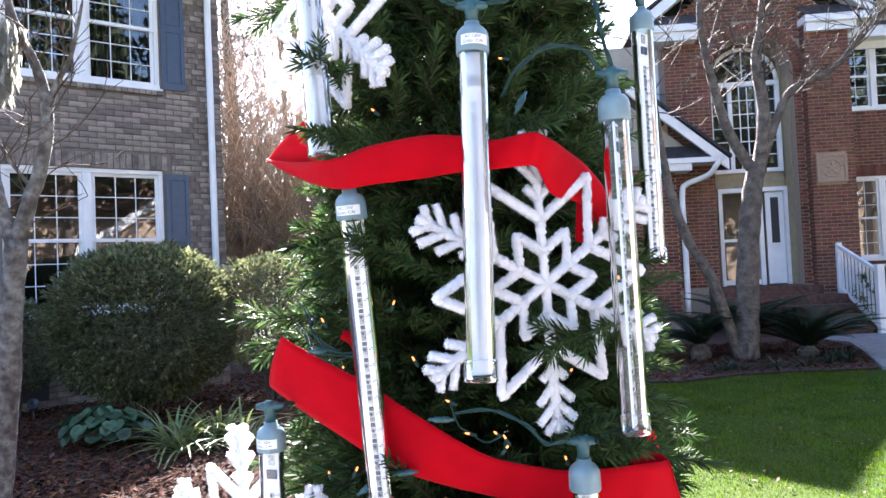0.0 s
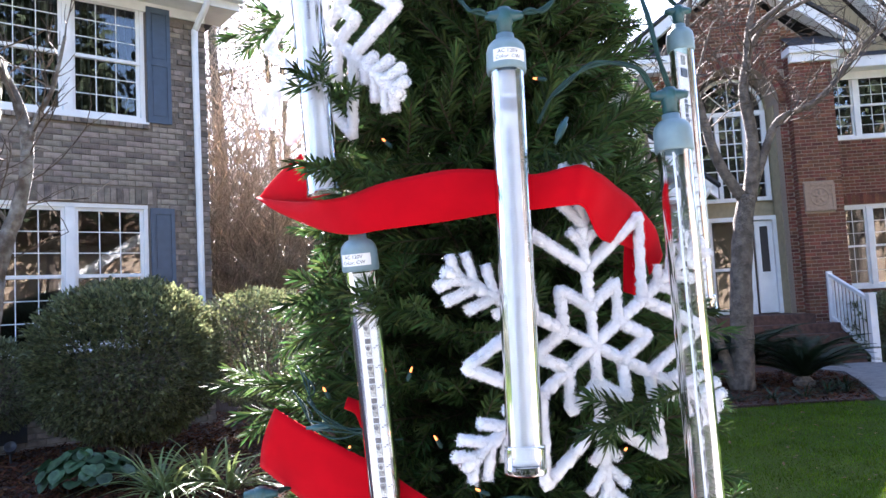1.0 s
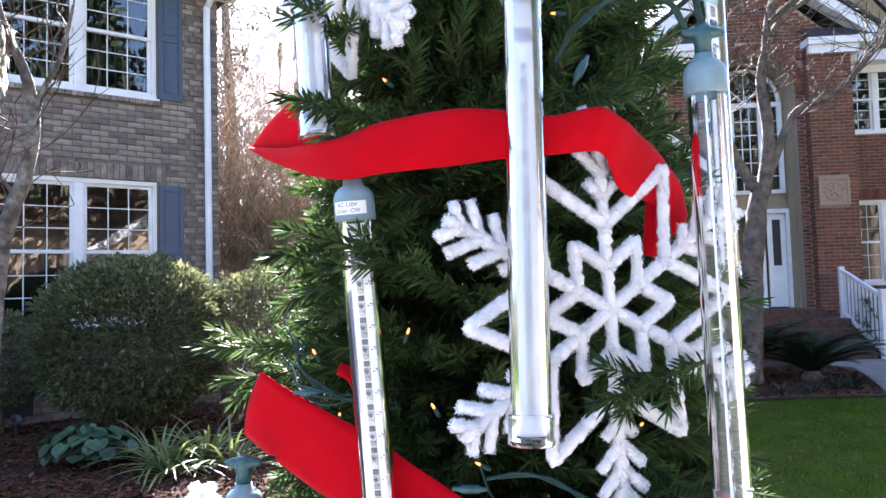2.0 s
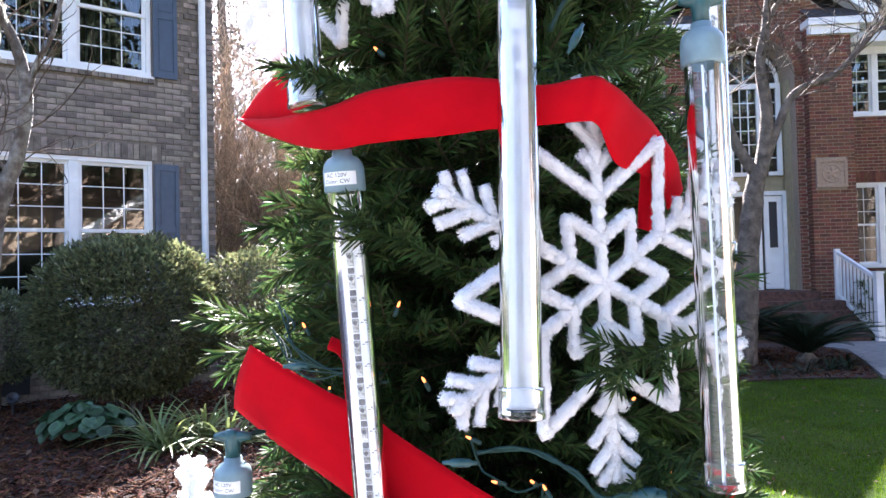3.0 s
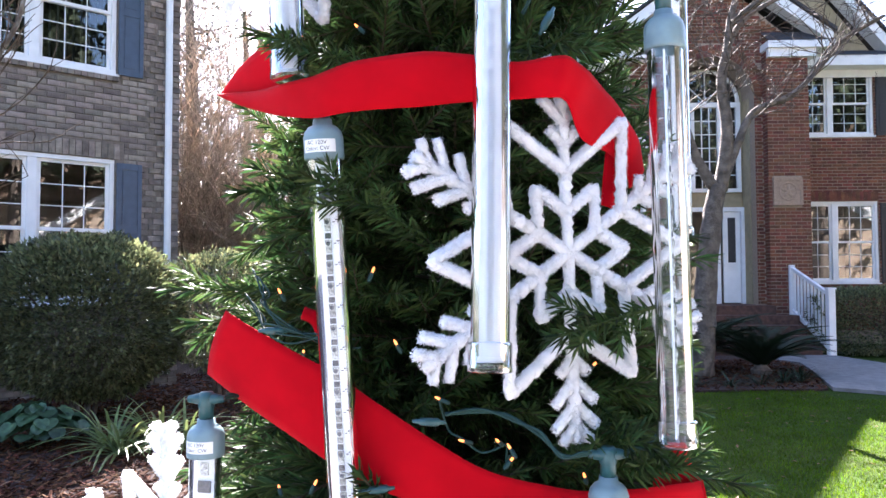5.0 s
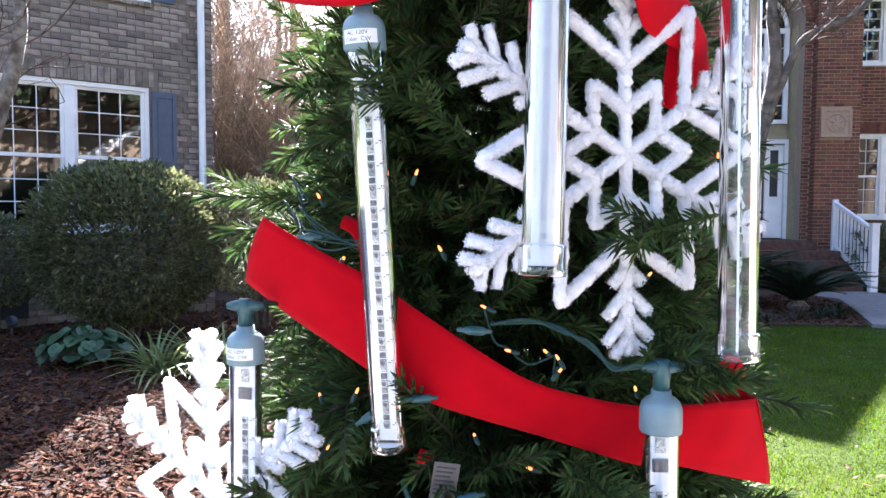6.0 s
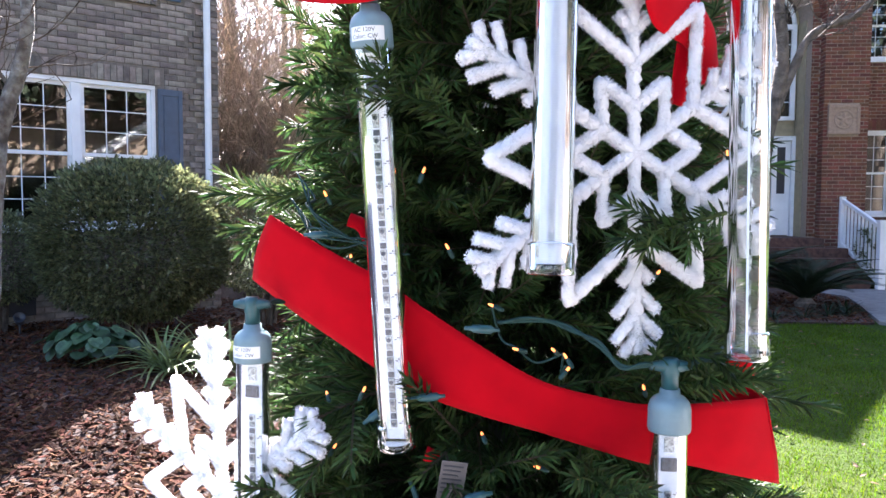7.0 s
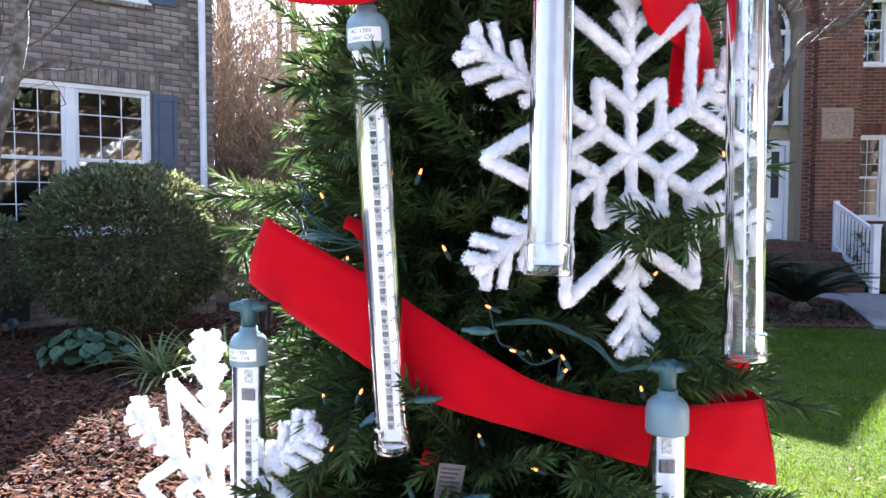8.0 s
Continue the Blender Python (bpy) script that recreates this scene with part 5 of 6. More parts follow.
def build_tubes():
    first = build_tube()
    poses, made = {}, {}
    for key, (top, foot, turn) in TUBES.items():
        top, foot = Vector(top), Vector(foot)
        down = (foot - top).normalized()
        q = Vector((0, 0, -1)).rotation_difference(down).to_matrix().to_4x4()
        poses[key] = Matrix.Translation(top) @ q @ pose(0, 0, 0, 0, 0, turn)
    for key in "bcdefg":
        made[key] = copy_thing(first, poses[key])
    first.matrix_basis = poses["a"]
    for key in "bcdef":
        for o in made[key].children:
            if o.name.startswith(("lower_liner", "printed_mark")) or (key in "cef" and o.name.startswith(("cap_label", "label_writing"))):
                bpy.data.objects.remove(o)
    first["label"] = "clear plastic light tube hung in front of the snowflake"
    made["b"]["label"] = "clear plastic light tube half covered by a branch tip"
    made["c"]["label"] = "clear plastic light tube whose LED strip shows edge on"
    made["d"]["label"] = "clear plastic light tube below the sloping ribbon end"
    made["f"]["label"] = "clear plastic light tube hung on the far side of the tree"
    return poses


def build_strings(poses):
    wire_r = 0.0017
    st = thing("socket_string", "teal-green light string with the sockets that hold the tubes", "light string")
    sock = None
    for key in TUBES:
        m = poses[key] @ pose(0, 0, 0, 0, 0, -TUBES[key][2])
        if sock is None:
            bm = lathe([(0.0, 0.026), (0.006, 0.026), (0.0075, 0.022), (0.0075, 0.012), (0.0068, 0.011), (0.0068, 0.0), (0.0, 0.0)], 20)
            lathe([(0.0, -0.017), (0.0032, -0.017), (0.005, -0.009), (0.0062, -0.004), (0.0062, 0.004), (0.005, 0.009), (0.0032, 0.017), (0.0, 0.017)], 14, bm, pose(0, 0, 0.0195, 0, 90, 0))
            sock = part("socket", bm, M_CAPTEAL, st, "teal plastic lamp socket", True)
            sock.matrix_basis = m
        else:
            alike("socket", sock.data, st, m)

    def at(key, dx, dy, dz):
        return Vector(TUBES[key][0]) + Vector((dx, dy, dz))
    runs = [
        [at("a", -0.016, 0, 0.02), at("a", -0.03, 0.0, 0.026), at("a", -0.042, 0.01, 0.046), at("a", -0.05, 0.04, 0.07)],
        [at("a", 0.016, 0, 0.02), at("a", 0.032, 0.0, 0.022), at("a", 0.052, 0.01, 0.04), at("a", 0.06, 0.04, 0.06)],
        [at("c", -0.014, 0, 0.022), at("c", -0.035, -0.01, 0.046), at("c", -0.075, -0.015, 0.045), at("c", -0.105, 0.0, 0.028), at("c", -0.12, 0.02, 0.005)],
        [at("c", 0.0, 0, 0.024), at("c", -0.008, -0.004, 0.05), at("c", -0.014, 0.0, 0.09), at("c", -0.015, 0.02, 0.13)],
        [at("d", 0.014, 0, 0.02), at("d", 0.026, 0.03, 0.018), at("d", 0.036, 0.09, 0.016), at("d", 0.05, 0.14, 0.016)],
        [at("e", -0.014, 0, 0.02), at("e", -0.04, -0.004, 0.02), at("e", -0.06, 0.008, 0.036), at("e", -0.09, 0.03, 0.05), at("e", -0.14, 0.03, 0.05)],
        [at("e", 0.014, 0, 0.02), at("e", 0.03, 0.0, 0.026), at("e", 0.05, 0.02, 0.03)],
        [at("b", 0, 0, 0.024), at("b", 0.01, 0.03, 0.04), at("b", 0.03, 0.06, 0.04)],
        [at("g", 0, 0, 0.024), at("g", 0.01, 0.03, 0.04), at("g", 0.03, 0.06, 0.04)],
        [at("f", 0, 0, 0.024), at("f", -0.03, 0.0, 0.05), at("f", -0.09, 0.0, 0.05)],
        [Vector((-0.205, 0.885, 1.435)), Vector((-0.18, 0.86, 1.41)), Vector((-0.14, 0.845, 1.402)), Vector((-0.1, 0.85, 1.40))],
        [Vector((-0.2, 0.89, 1.46)), Vector((-0.18, 0.86, 1.435)), Vector((-0.15, 0.845, 1.41)), Vector((-0.11, 0.85, 1.39))],
        [Vector((-0.085, 0.80, 1.20)), Vector((-0.07, 0.775, 1.17)), Vector((-0.05, 0.78, 1.12)), Vector((-0.05, 0.8, 1.05))],
    ]
    for r in runs[:10] + runs[12:]:
        part("wire", tube_along(spline(r, 8), wire_r, 7), M_WIRE, st, smooth=True)
        part("wire", tube_along([p + Vector((0.001, -0.0015, 0.0028 * math.sin(i * 0.5))) for i, p in enumerate(spline(r, 8))], wire_r * 0.9, 7), M_WIRE, st, smooth=True)
    for r in runs[10:12]:
        for k in range(3):
            off = Vector((0.006 * k, 0.004 * k, 0.008 - 0.009 * k))
            part("wire", tube_along([p + off * math.sin(1 + 0.3 * i) for i, p in enumerate(spline(r, 8))], 0.0009, 6), M_WIRE, st, smooth=True)
    plug = None
    for p, rz, ry in (((-0.17, 0.85, 1.408), 5, 90), ((0.078, 0.775, 1.68), 20, 30), ((-0.025, 0.79, 1.333), 10, 95), ((-0.115, 0.82, 1.252), 20, 60), ((-0.03, 0.78, 1.195), 10, 80), ((-0.07, 0.81, 1.27), 0, 85)):
        m = pose(*p, 0, ry, rz) @ Matrix.Scale(0.62, 4)
        if plug is None:
            bm = lathe([(0.0, -0.024), (0.0025, -0.024), (0.0035, -0.014), (0.0055, -0.012), (0.0062, 0.0), (0.0058, 0.013), (0.0035, 0.015), (0.0025, 0.024), (0.0, 0.024)], 14)
            plug = part("spare_socket", bm, M_CAPTEAL, st, smooth=True)
            plug.matrix_basis = m
        else:
            alike("spare_socket", plug.data, st, m)

    mini = thing("mini_light_string", "string of small glowing amber lamps among the branches", "light string")
    spots = [(-0.054, 0.80, 1.4004), (-0.0743, 0.806, 1.4642), (-0.0168, 0.795, 1.3522), (0.0033, 0.792, 1.3161), (0.0447, 0.791, 1.3103), (0.0467, 0.791, 1.2998), (0.1122, 0.80, 1.2826), (0.1243, 0.806, 1.3797), (-0.0239, 0.795, 1.2427),
             (0.0568, 0.792, 1.2081), (-0.1644, 0.849, 1.2621), (0.1879, 0.828, 1.4814), (-0.1399, 0.834, 1.39), (0.0223, 0.791, 1.2164), (-0.157, 0.845, 1.2143), (-0.1277, 0.828, 1.2716), (0.0342, 0.791, 1.316), (0.1566, 0.815, 1.3136),
             (0.1209, 0.803, 1.1955), (0.06, 0.79, 1.735), (-0.09, 0.82, 1.69), (-0.165, 0.85, 1.445)]
    rnd = random.Random(3)
    bulb = base = None
    for i, s in enumerate(spots):
        m = pose(*s, rnd.uniform(-60, 60), rnd.uniform(-70, 70), rnd.uniform(0, 360)) @ Matrix.Scale(0.62, 4)
        if bulb is None:
            bulb = part("bulb", lathe([(0.0, 0.006), (0.0012, 0.0045), (0.0019, 0.002), (0.002, -0.001), (0.0017, -0.004), (0.0, -0.004)], 10), M_BULB, mini, "glowing amber bulb", True)
            base = part("bulb_socket", lathe([(0.0022, -0.003), (0.0032, -0.005), (0.0034, -0.014), (0.0022, -0.018), (0.0, -0.018)], 10), M_WIRE, mini, "dark green bulb socket", True)
            bulb.matrix_basis = base.matrix_basis = m
        else:
            alike("bulb", bulb.data, mini, m)
            alike("bulb_socket", base.data, mini, m)
    for a, b in zip(spots, spots[1:]):
        a, b = Vector(a), Vector(b)
        if (a - b).length < 0.06:
            part("wire", tube_along(spline([a + Vector((0, 0.012, 0)), (a + b) / 2 + Vector((0, 0.03, -0.015)), b + Vector((0, 0.012, 0))], 6), 0.0011, 5), M_WIRE, mini, smooth=True)

    tag = thing("paper_tag", "small grey printed paper tag on a wire", "tag", m=pose(-0.049, 0.79, 1.206, 8, 8, 6))
    part("sheet", boxes((-0.011, 0.011, -0.0003, 0.0003, -0.02, 0.016)), M_TAG, tag)
    bm = bmesh.new()
    for k in range(7):
        box(bm, -0.009, 0.008 - 0.002 * (k % 3), -0.0007, -0.0003, 0.011 - 0.004 * k, 0.0122 - 0.004 * k)
    part("writing_lines", bm, M_INK, tag, "faint lines of small print")


build_tree()
build_ribbons()
build_snowflakes()
build_strings(build_tubes())

# ---- shrubs, trees and small plants ----
def limb_path(bm, pts, r0, r1, n=8, seg=6, jitter=0.08):
    line = spline(pts, seg)
    k = len(line) - 1
    tube_along(line, [r0 + (r1 - r0) * i / k for i in range(k + 1)], n, bm, jitter)
    return line


def sprays(v, f, start, direction, length, depth, rnd, r, tips, droop=0.0):
    """Thin twigs that fork as they go, as three-sided rods."""
    p, d = Vector(start), Vector(direction).normalized()
    steps = 4
    for s in range(steps):
        q = p + d * (length / steps)
        ra, rb = r * (1 - s / steps * 0.5), r * (1 - (s + 1) / steps * 0.5)
        a = d.orthogonal().normalized()
        b = d.cross(a)
        i = len(v)
        for c, rr in ((p, ra), (q, rb)):
            for k in range(3):
                v.append(tuple(c + (a * math.cos(k * 2.094) + b * math.sin(k * 2.094)) * rr))
        f += [(i, i + 1, i + 4, i + 3), (i + 1, i + 2, i + 5, i + 4), (i + 2, i, i + 3, i + 5)]
        p = q
        d = (d + Vector((rnd.uniform(-0.3, 0.3), rnd.uniform(-0.3, 0.3), rnd.uniform(-0.2, 0.25) - droop))).normalized()
        if depth > 0 and rnd.random() < 0.8:
            side = (d + Vector((rnd.uniform(-1, 1), rnd.uniform(-1, 1), rnd.uniform(-0.5, 0.8)))).normalized()
            sprays(v, f, p, side, length * rnd.uniform(0.5, 0.75), depth - 1, rnd, r * 0.6, tips, droop)
    tips.append((p, d))


def build_left_tree():
    t = thing("tree", "bare tree with pale lichen on its bark and hanging moss", "tree", "bare trees")
    Y = 4.3
    bm = bmesh.new()
    limb_path(bm, [(-2.92, Y, 0.0), (-2.87, Y, 0.23), (-2.80, Y, 0.85), (-2.76, Y, 1.37), (-2.71, Y, 1.80)], 0.085, 0.062, 14)
    part("trunk", bm, M_BARK, t, "trunk blotched with lichen", True)
    rnd = random.Random(8)
    lines = []
    for pts, r0, r1 in (([(-2.71, Y, 1.76), (-2.63, Y, 2.02), (-2.55, Y, 2.23), (-2.50, Y, 2.48), (-2.51, Y, 2.69), (-2.57, Y, 2.9), (-2.69, Y, 3.16), (-2.8, Y, 3.6)], 0.05, 0.022),
                        ([(-2.5, Y, 2.55), (-2.44, Y, 2.75), (-2.34, Y, 2.93), (-2.26, Y, 3.25)], 0.022, 0.009),
                        ([(-2.72, Y, 1.76), (-2.79, Y, 1.96), (-2.85, Y, 2.24), (-2.92, Y, 2.9), (-3.1, Y, 3.6)], 0.05, 0.025),
                        ([(-2.6, Y, 2.1), (-2.72, Y - 0.1, 2.35), (-2.78, Y - 0.1, 2.6)], 0.014, 0.006)):
        bm = bmesh.new()
        lines.append(limb_path(bm, pts, r0, r1, 10))
        part("limb", bm, M_BARK, t, smooth=True)
    v, f, tips = [], [], []
    for line in lines:
        for p in line[3::3]:
            sprays(v, f, p, (rnd.uniform(-0.4, 1), rnd.uniform(-0.6, 0.6), rnd.uniform(0, 1)), rnd.uniform(0.2, 0.5), 1, rnd, 0.006, tips)
    tagged(mesh_ob("twig_growth", v, f, M_TWIG, t), kind="stuff")
    v, f = [], []
    for _ in range(520):
        c = Vector((rnd.gauss(-2.71, 0.04), Y + rnd.gauss(-0.1, 0.04), rnd.uniform(2.75, 3.15)))
        l = rnd.uniform(0.05, 0.2)
        w = 0.004
        i = len(v)
        o = Vector((rnd.uniform(-0.02, 0.02), rnd.uniform(-0.02, 0.02), -l))
        v += [tuple(c + Vector((-w, 0, 0))), tuple(c + Vector((w, 0, 0))), tuple(c + o + Vector((w * 0.5, 0, 0))), tuple(c + o * 0.5 + Vector((rnd.uniform(-0.03, 0.03), 0, 0)))]
        f.append((i, i + 1, i + 2, i + 3))
    tagged(mesh_ob("hanging_moss", v, f, M_MOSS, t, "grey hanging moss"), kind="stuff")


def build_entry_tree():
    t = thing("tree", "bare multi-stemmed grey tree before the brick entry", "tree", "bare trees")
    Y = 10.2
    bm = bmesh.new()
    limb_path(bm, [(4.08, Y, 0.0), (4.12, Y, 0.6), (4.20, Y, 1.69), (4.29, Y, 2.42), (4.37, Y, 2.78)], 0.17, 0.125, 14)
    part("trunk", bm, M_BARK2, t, smooth=True)
    bm = bmesh.new()
    lines = [limb_path(bm, [(4.0, Y, 0.0), (3.66, Y, 1.14), (3.35, Y, 1.73), (3.14, Y, 2.39), (3.03, Y, 3.05), (2.97, Y, 3.63), (2.9, Y, 4.6)], 0.085, 0.04, 12)]
    part("trunk", bm, M_BARK2, t, smooth=True)
    rnd = random.Random(9)
    for pts, r0, r1 in (([(4.33, Y, 2.7), (4.0, Y, 3.29), (3.82, Y, 4.0), (3.71, Y, 4.58), (3.69, Y, 5.24), (3.9, Y, 6.2)], 0.085, 0.03),
                        ([(4.40, Y, 2.7), (4.52, Y, 3.55), (4.45, Y, 4.29), (4.54, Y, 4.78), (4.62, Y, 5.3), (4.9, Y, 6.2)], 0.1, 0.035),
                        ([(4.42, Y, 2.75), (4.67, Y, 3.38), (4.93, Y, 3.86), (5.51, Y, 4.12), (5.94, Y, 4.55), (6.29, Y, 4.94), (6.9, Y, 5.3)], 0.065, 0.028),
                        ([(4.5, Y, 4.7), (4.9, Y + 0.2, 5.3), (5.6, Y + 0.2, 5.7), (6.6, Y + 0.2, 6.0)], 0.05, 0.02),
                        ([(4.6, Y, 5.2), (5.3, Y - 0.3, 5.6), (6.2, Y - 0.3, 5.5), (7.3, Y - 0.3, 5.6)], 0.045, 0.018),
                        ([(3.75, Y, 4.4), (4.0, Y + 0.2, 5.0), (4.2, Y + 0.2, 5.5)], 0.03, 0.012)):
        bm = bmesh.new()
        lines.append(limb_path(bm, pts, r0, r1, 10))
        part("limb", bm, M_BARK2, t, smooth=True)
    v, f, tips = [], [], []
    for n, line in enumerate(lines):
        for p in line[8::2]:
            if p.z < 3.6:
                continue
            for _ in range(2):
                sprays(v, f, p, (rnd.uniform(-0.7, 1.0), rnd.uniform(-0.6, 0.6), rnd.uniform(-0.2, 0.9)), rnd.uniform(0.4, 1.0), 2, rnd, 0.012, tips)
    tagged(mesh_ob("twig_growth", v, f, M_TWIG, t), kind="stuff")


def leafy_mass(name, label, category, group, center, size, count, leaf, rnd, material, power=2.6, base=0.0):
    """A clipped shrub: stems, and leaves set thickly towards an uneven rounded surface."""
    b = thing(name, label, category, group)
    bm = bmesh.new()
    c = Vector(center)
    for k in range(7):
        a = k * 0.9
        limb_path(bm, [(c.x + 0.08 * math.cos(a), c.y + 0.08 * math.sin(a), base), (c.x + 0.3 * size[0] * math.cos(a), c.y + 0.3 * size[1] * math.sin(a), c.z - 0.2 * size[2]), (c.x + 0.6 * size[0] * math.cos(a), c.y + 0.6 * size[1] * math.sin(a), c.z + 0.3 * size[2])], 0.025, 0.008, 6)
    part("stem_base", bm, M_BARK2, b)
    v, f = [], []
    for _ in range(count):
        d = Vector((rnd.gauss(0, 1), rnd.gauss(0, 1), rnd.gauss(0, 1))).normalized()
        k = (abs(d.x) ** power + abs(d.y) ** power + abs(d.z) ** power) ** (-1 / power)
        n = noise.noise(d * 3.1 + c) * 0.09 + noise.noise(d * 9 + c) * 0.06
        depth = 1 - abs(rnd.gauss(0, 0.13))
        p = c + Vector((d.x * size[0], d.y * size[1], d.z * size[2])) * k * (1 + n) * depth
        if p.z < base + 0.02:
            continue
        out = (d + Vector((rnd.uniform(-0.9, 0.9), rnd.uniform(-0.9, 0.9), rnd.uniform(-0.5, 0.9)))).normalized()
        up = Vector((rnd.uniform(-0.6, 0.6), rnd.uniform(-0.6, 0.6), 1))
        leaf_quad(v, f, p, out, up, leaf * rnd.uniform(0.7, 1.3), leaf * rnd.uniform(0.4, 0.6))
    tagged(mesh_ob("foliage", v, f, material, b), kind="stuff")
    return b


def build_shrubs():
    rnd = random.Random(14)
    leafy_mass("shrub", "large rounded dark evergreen shrub below the window", "shrub", "shrubs", (-3.42, 7.6, 1.08), (0.93, 0.8, 0.82), 34000, 0.06, rnd, M_LEAF, 2.4)
    leafy_mass("shrub", "sunlit evergreen shrub between house and lawn", "shrub", "shrubs", (-2.25, 8.5, 1.1), (0.68, 0.75, 0.66), 9500, 0.055, rnd, M_LEAF)
    leafy_mass("shrub", "low dark evergreen shrub against the grey wall", "shrub", "shrubs", (-5.1, 7.9, 0.85), (0.55, 0.5, 0.5), 9000, 0.05, rnd, M_LEAF)
    leafy_mass("hedge", "clipped dark hedge below the red brick window", "hedge", "", (9.0, 13.0, 0.62), (1.6, 0.55, 0.62), 26000, 0.06, rnd, M_LEAF, 5.0)
    leafy_mass("shrub", "low evergreen shrub at the red brick wall", "shrub", "shrubs", (2.6, 12.3, 0.5), (1.0, 0.6, 0.5), 12000, 0.055, rnd, M_LEAF)


def build_sago(label, x, y, z, n, length, rnd):
    t = thing("sago_palm", label, "palm", "palms in the bed", pose(x, y, 0))
    bm = lathe([(0.13, 0.0), (0.15, 0.1), (0.12, z), (0.05, z + 0.08), (0, z + 0.08)], 12)
    part("trunk", bm, M_BARK2, t)
    for k in range(n):
        a = k * 2.399 + rnd.uniform(-0.2, 0.2)
        el = rnd.uniform(0.55, 1.5)
        L = length * rnd.uniform(0.8, 1.1)
        line = []
        for s in range(12):
            q = s / 11
            r = L * q * math.cos(el * (1 - 0.5 * q))
            line.append(Vector((math.cos(a) * r, math.sin(a) * r, z + L * q * math.sin(el) - 0.42 * L * q * q)))
        v, f = [], []
        for s in range(11):
            stem_faces(v, f, line[s], line[s + 1], 0.008 * (1 - s / 14), 0.008 * (1 - (s + 1) / 14))
        for s in range(1, 44):
            q = s / 44
            i = min(10, int(q * 11))
            p = line[i] + (line[i + 1] - line[i]) * (q * 11 - i)
            d = (line[i + 1] - line[i]).normalized()
            side = d.cross(Vector((0, 0, 1))).normalized()
            ll = 0.17 * math.sin(math.pi * min(1, q * 0.85 + 0.15)) + 0.02
            for sg in (-1, 1):
                leaf_quad(v, f, p, side * sg + d * 0.55 + Vector((0, 0, 0.25)), Vector((0, 0, 1)), ll, 0.022)
        mesh_ob("frond", v, f, M_PALM, t)


def strap_clump(name, label, x, y, n, length, width, rnd, material=None, group="strap plants"):
    t = thing(name, label, "plant", group, pose(x, y, 0.03))
    for k in range(n):
        a = rnd.uniform(0, 6.283)
        L = length * rnd.uniform(0.6, 1.1)
        el = rnd.uniform(0.5, 1.3)
        v, f = [], []
        side = Vector((-math.sin(a), math.cos(a), 0))
        r0 = rnd.uniform(0, 0.09)
        for s in range(7):
            q = s / 6
            r = r0 + L * q * math.cos(el) * (1 + 0.3 * q)
            p = Vector((math.cos(a) * r, math.sin(a) * r, max(0.0, L * q * math.sin(el) - 0.62 * L * q * q * (1.4 - el * 0.6))))
            w = width * (1 - q ** 2.5) * 0.5 + 0.001
            v += [tuple(p - side * w), tuple(p + Vector((0, 0, -w * 0.5))), tuple(p + side * w)]
            if s:
                i = len(v) - 6
                f += [(i, i + 1, i + 4, i + 3), (i + 1, i + 2, i + 5, i + 4)]
        mesh_ob("leaf", v, f, material or M_STRAP, t, smooth=True)
    return t


def broad_clump(label, x, y, n, spread, rnd):
    t = thing("broadleaf_plant", label, "plant", "broadleaf plants", pose(x, y, 0.03))
    for k in range(n):
        a, r = rnd.uniform(0, 6.283), spread * math.sqrt(rnd.random())
        c = Vector((r * math.cos(a), r * math.sin(a) * 0.7, 0.14 + 0.2 * (1 - r / spread) + rnd.uniform(-0.04, 0.05)))
        size = rnd.uniform(0.055, 0.095)
        out = Vector((math.cos(a), math.sin(a), rnd.uniform(-1.4, -0.2))).normalized()
        side = out.cross(Vector((0, 0, 1))).normalized()
        up = side.cross(out)
        v, f = [tuple(c)], []
        for q in range(12):
            b = 2 * math.pi * q / 12
            rr = size * (1 - 0.35 * math.exp(-((b - math.pi) ** 2) / 0.15)) * (1.15 if q == 0 else 1)
            v.append(tuple(c + out * rr * math.cos(b) + side * rr * math.sin(b) + up * (0.25 * size * abs(math.sin(b)))))
        for q in range(12):
            f.append((0, 1 + q, 1 + (q + 1) % 12))
        i = len(v)
        v += [tuple(c), tuple(c + side * 0.003), (c.x * 0.6, c.y * 0.6, 0.0)]
        f.append((i, i + 1, i + 2))
        mesh_ob("leaf", v, f, M_LEAF2, t, smooth=True)


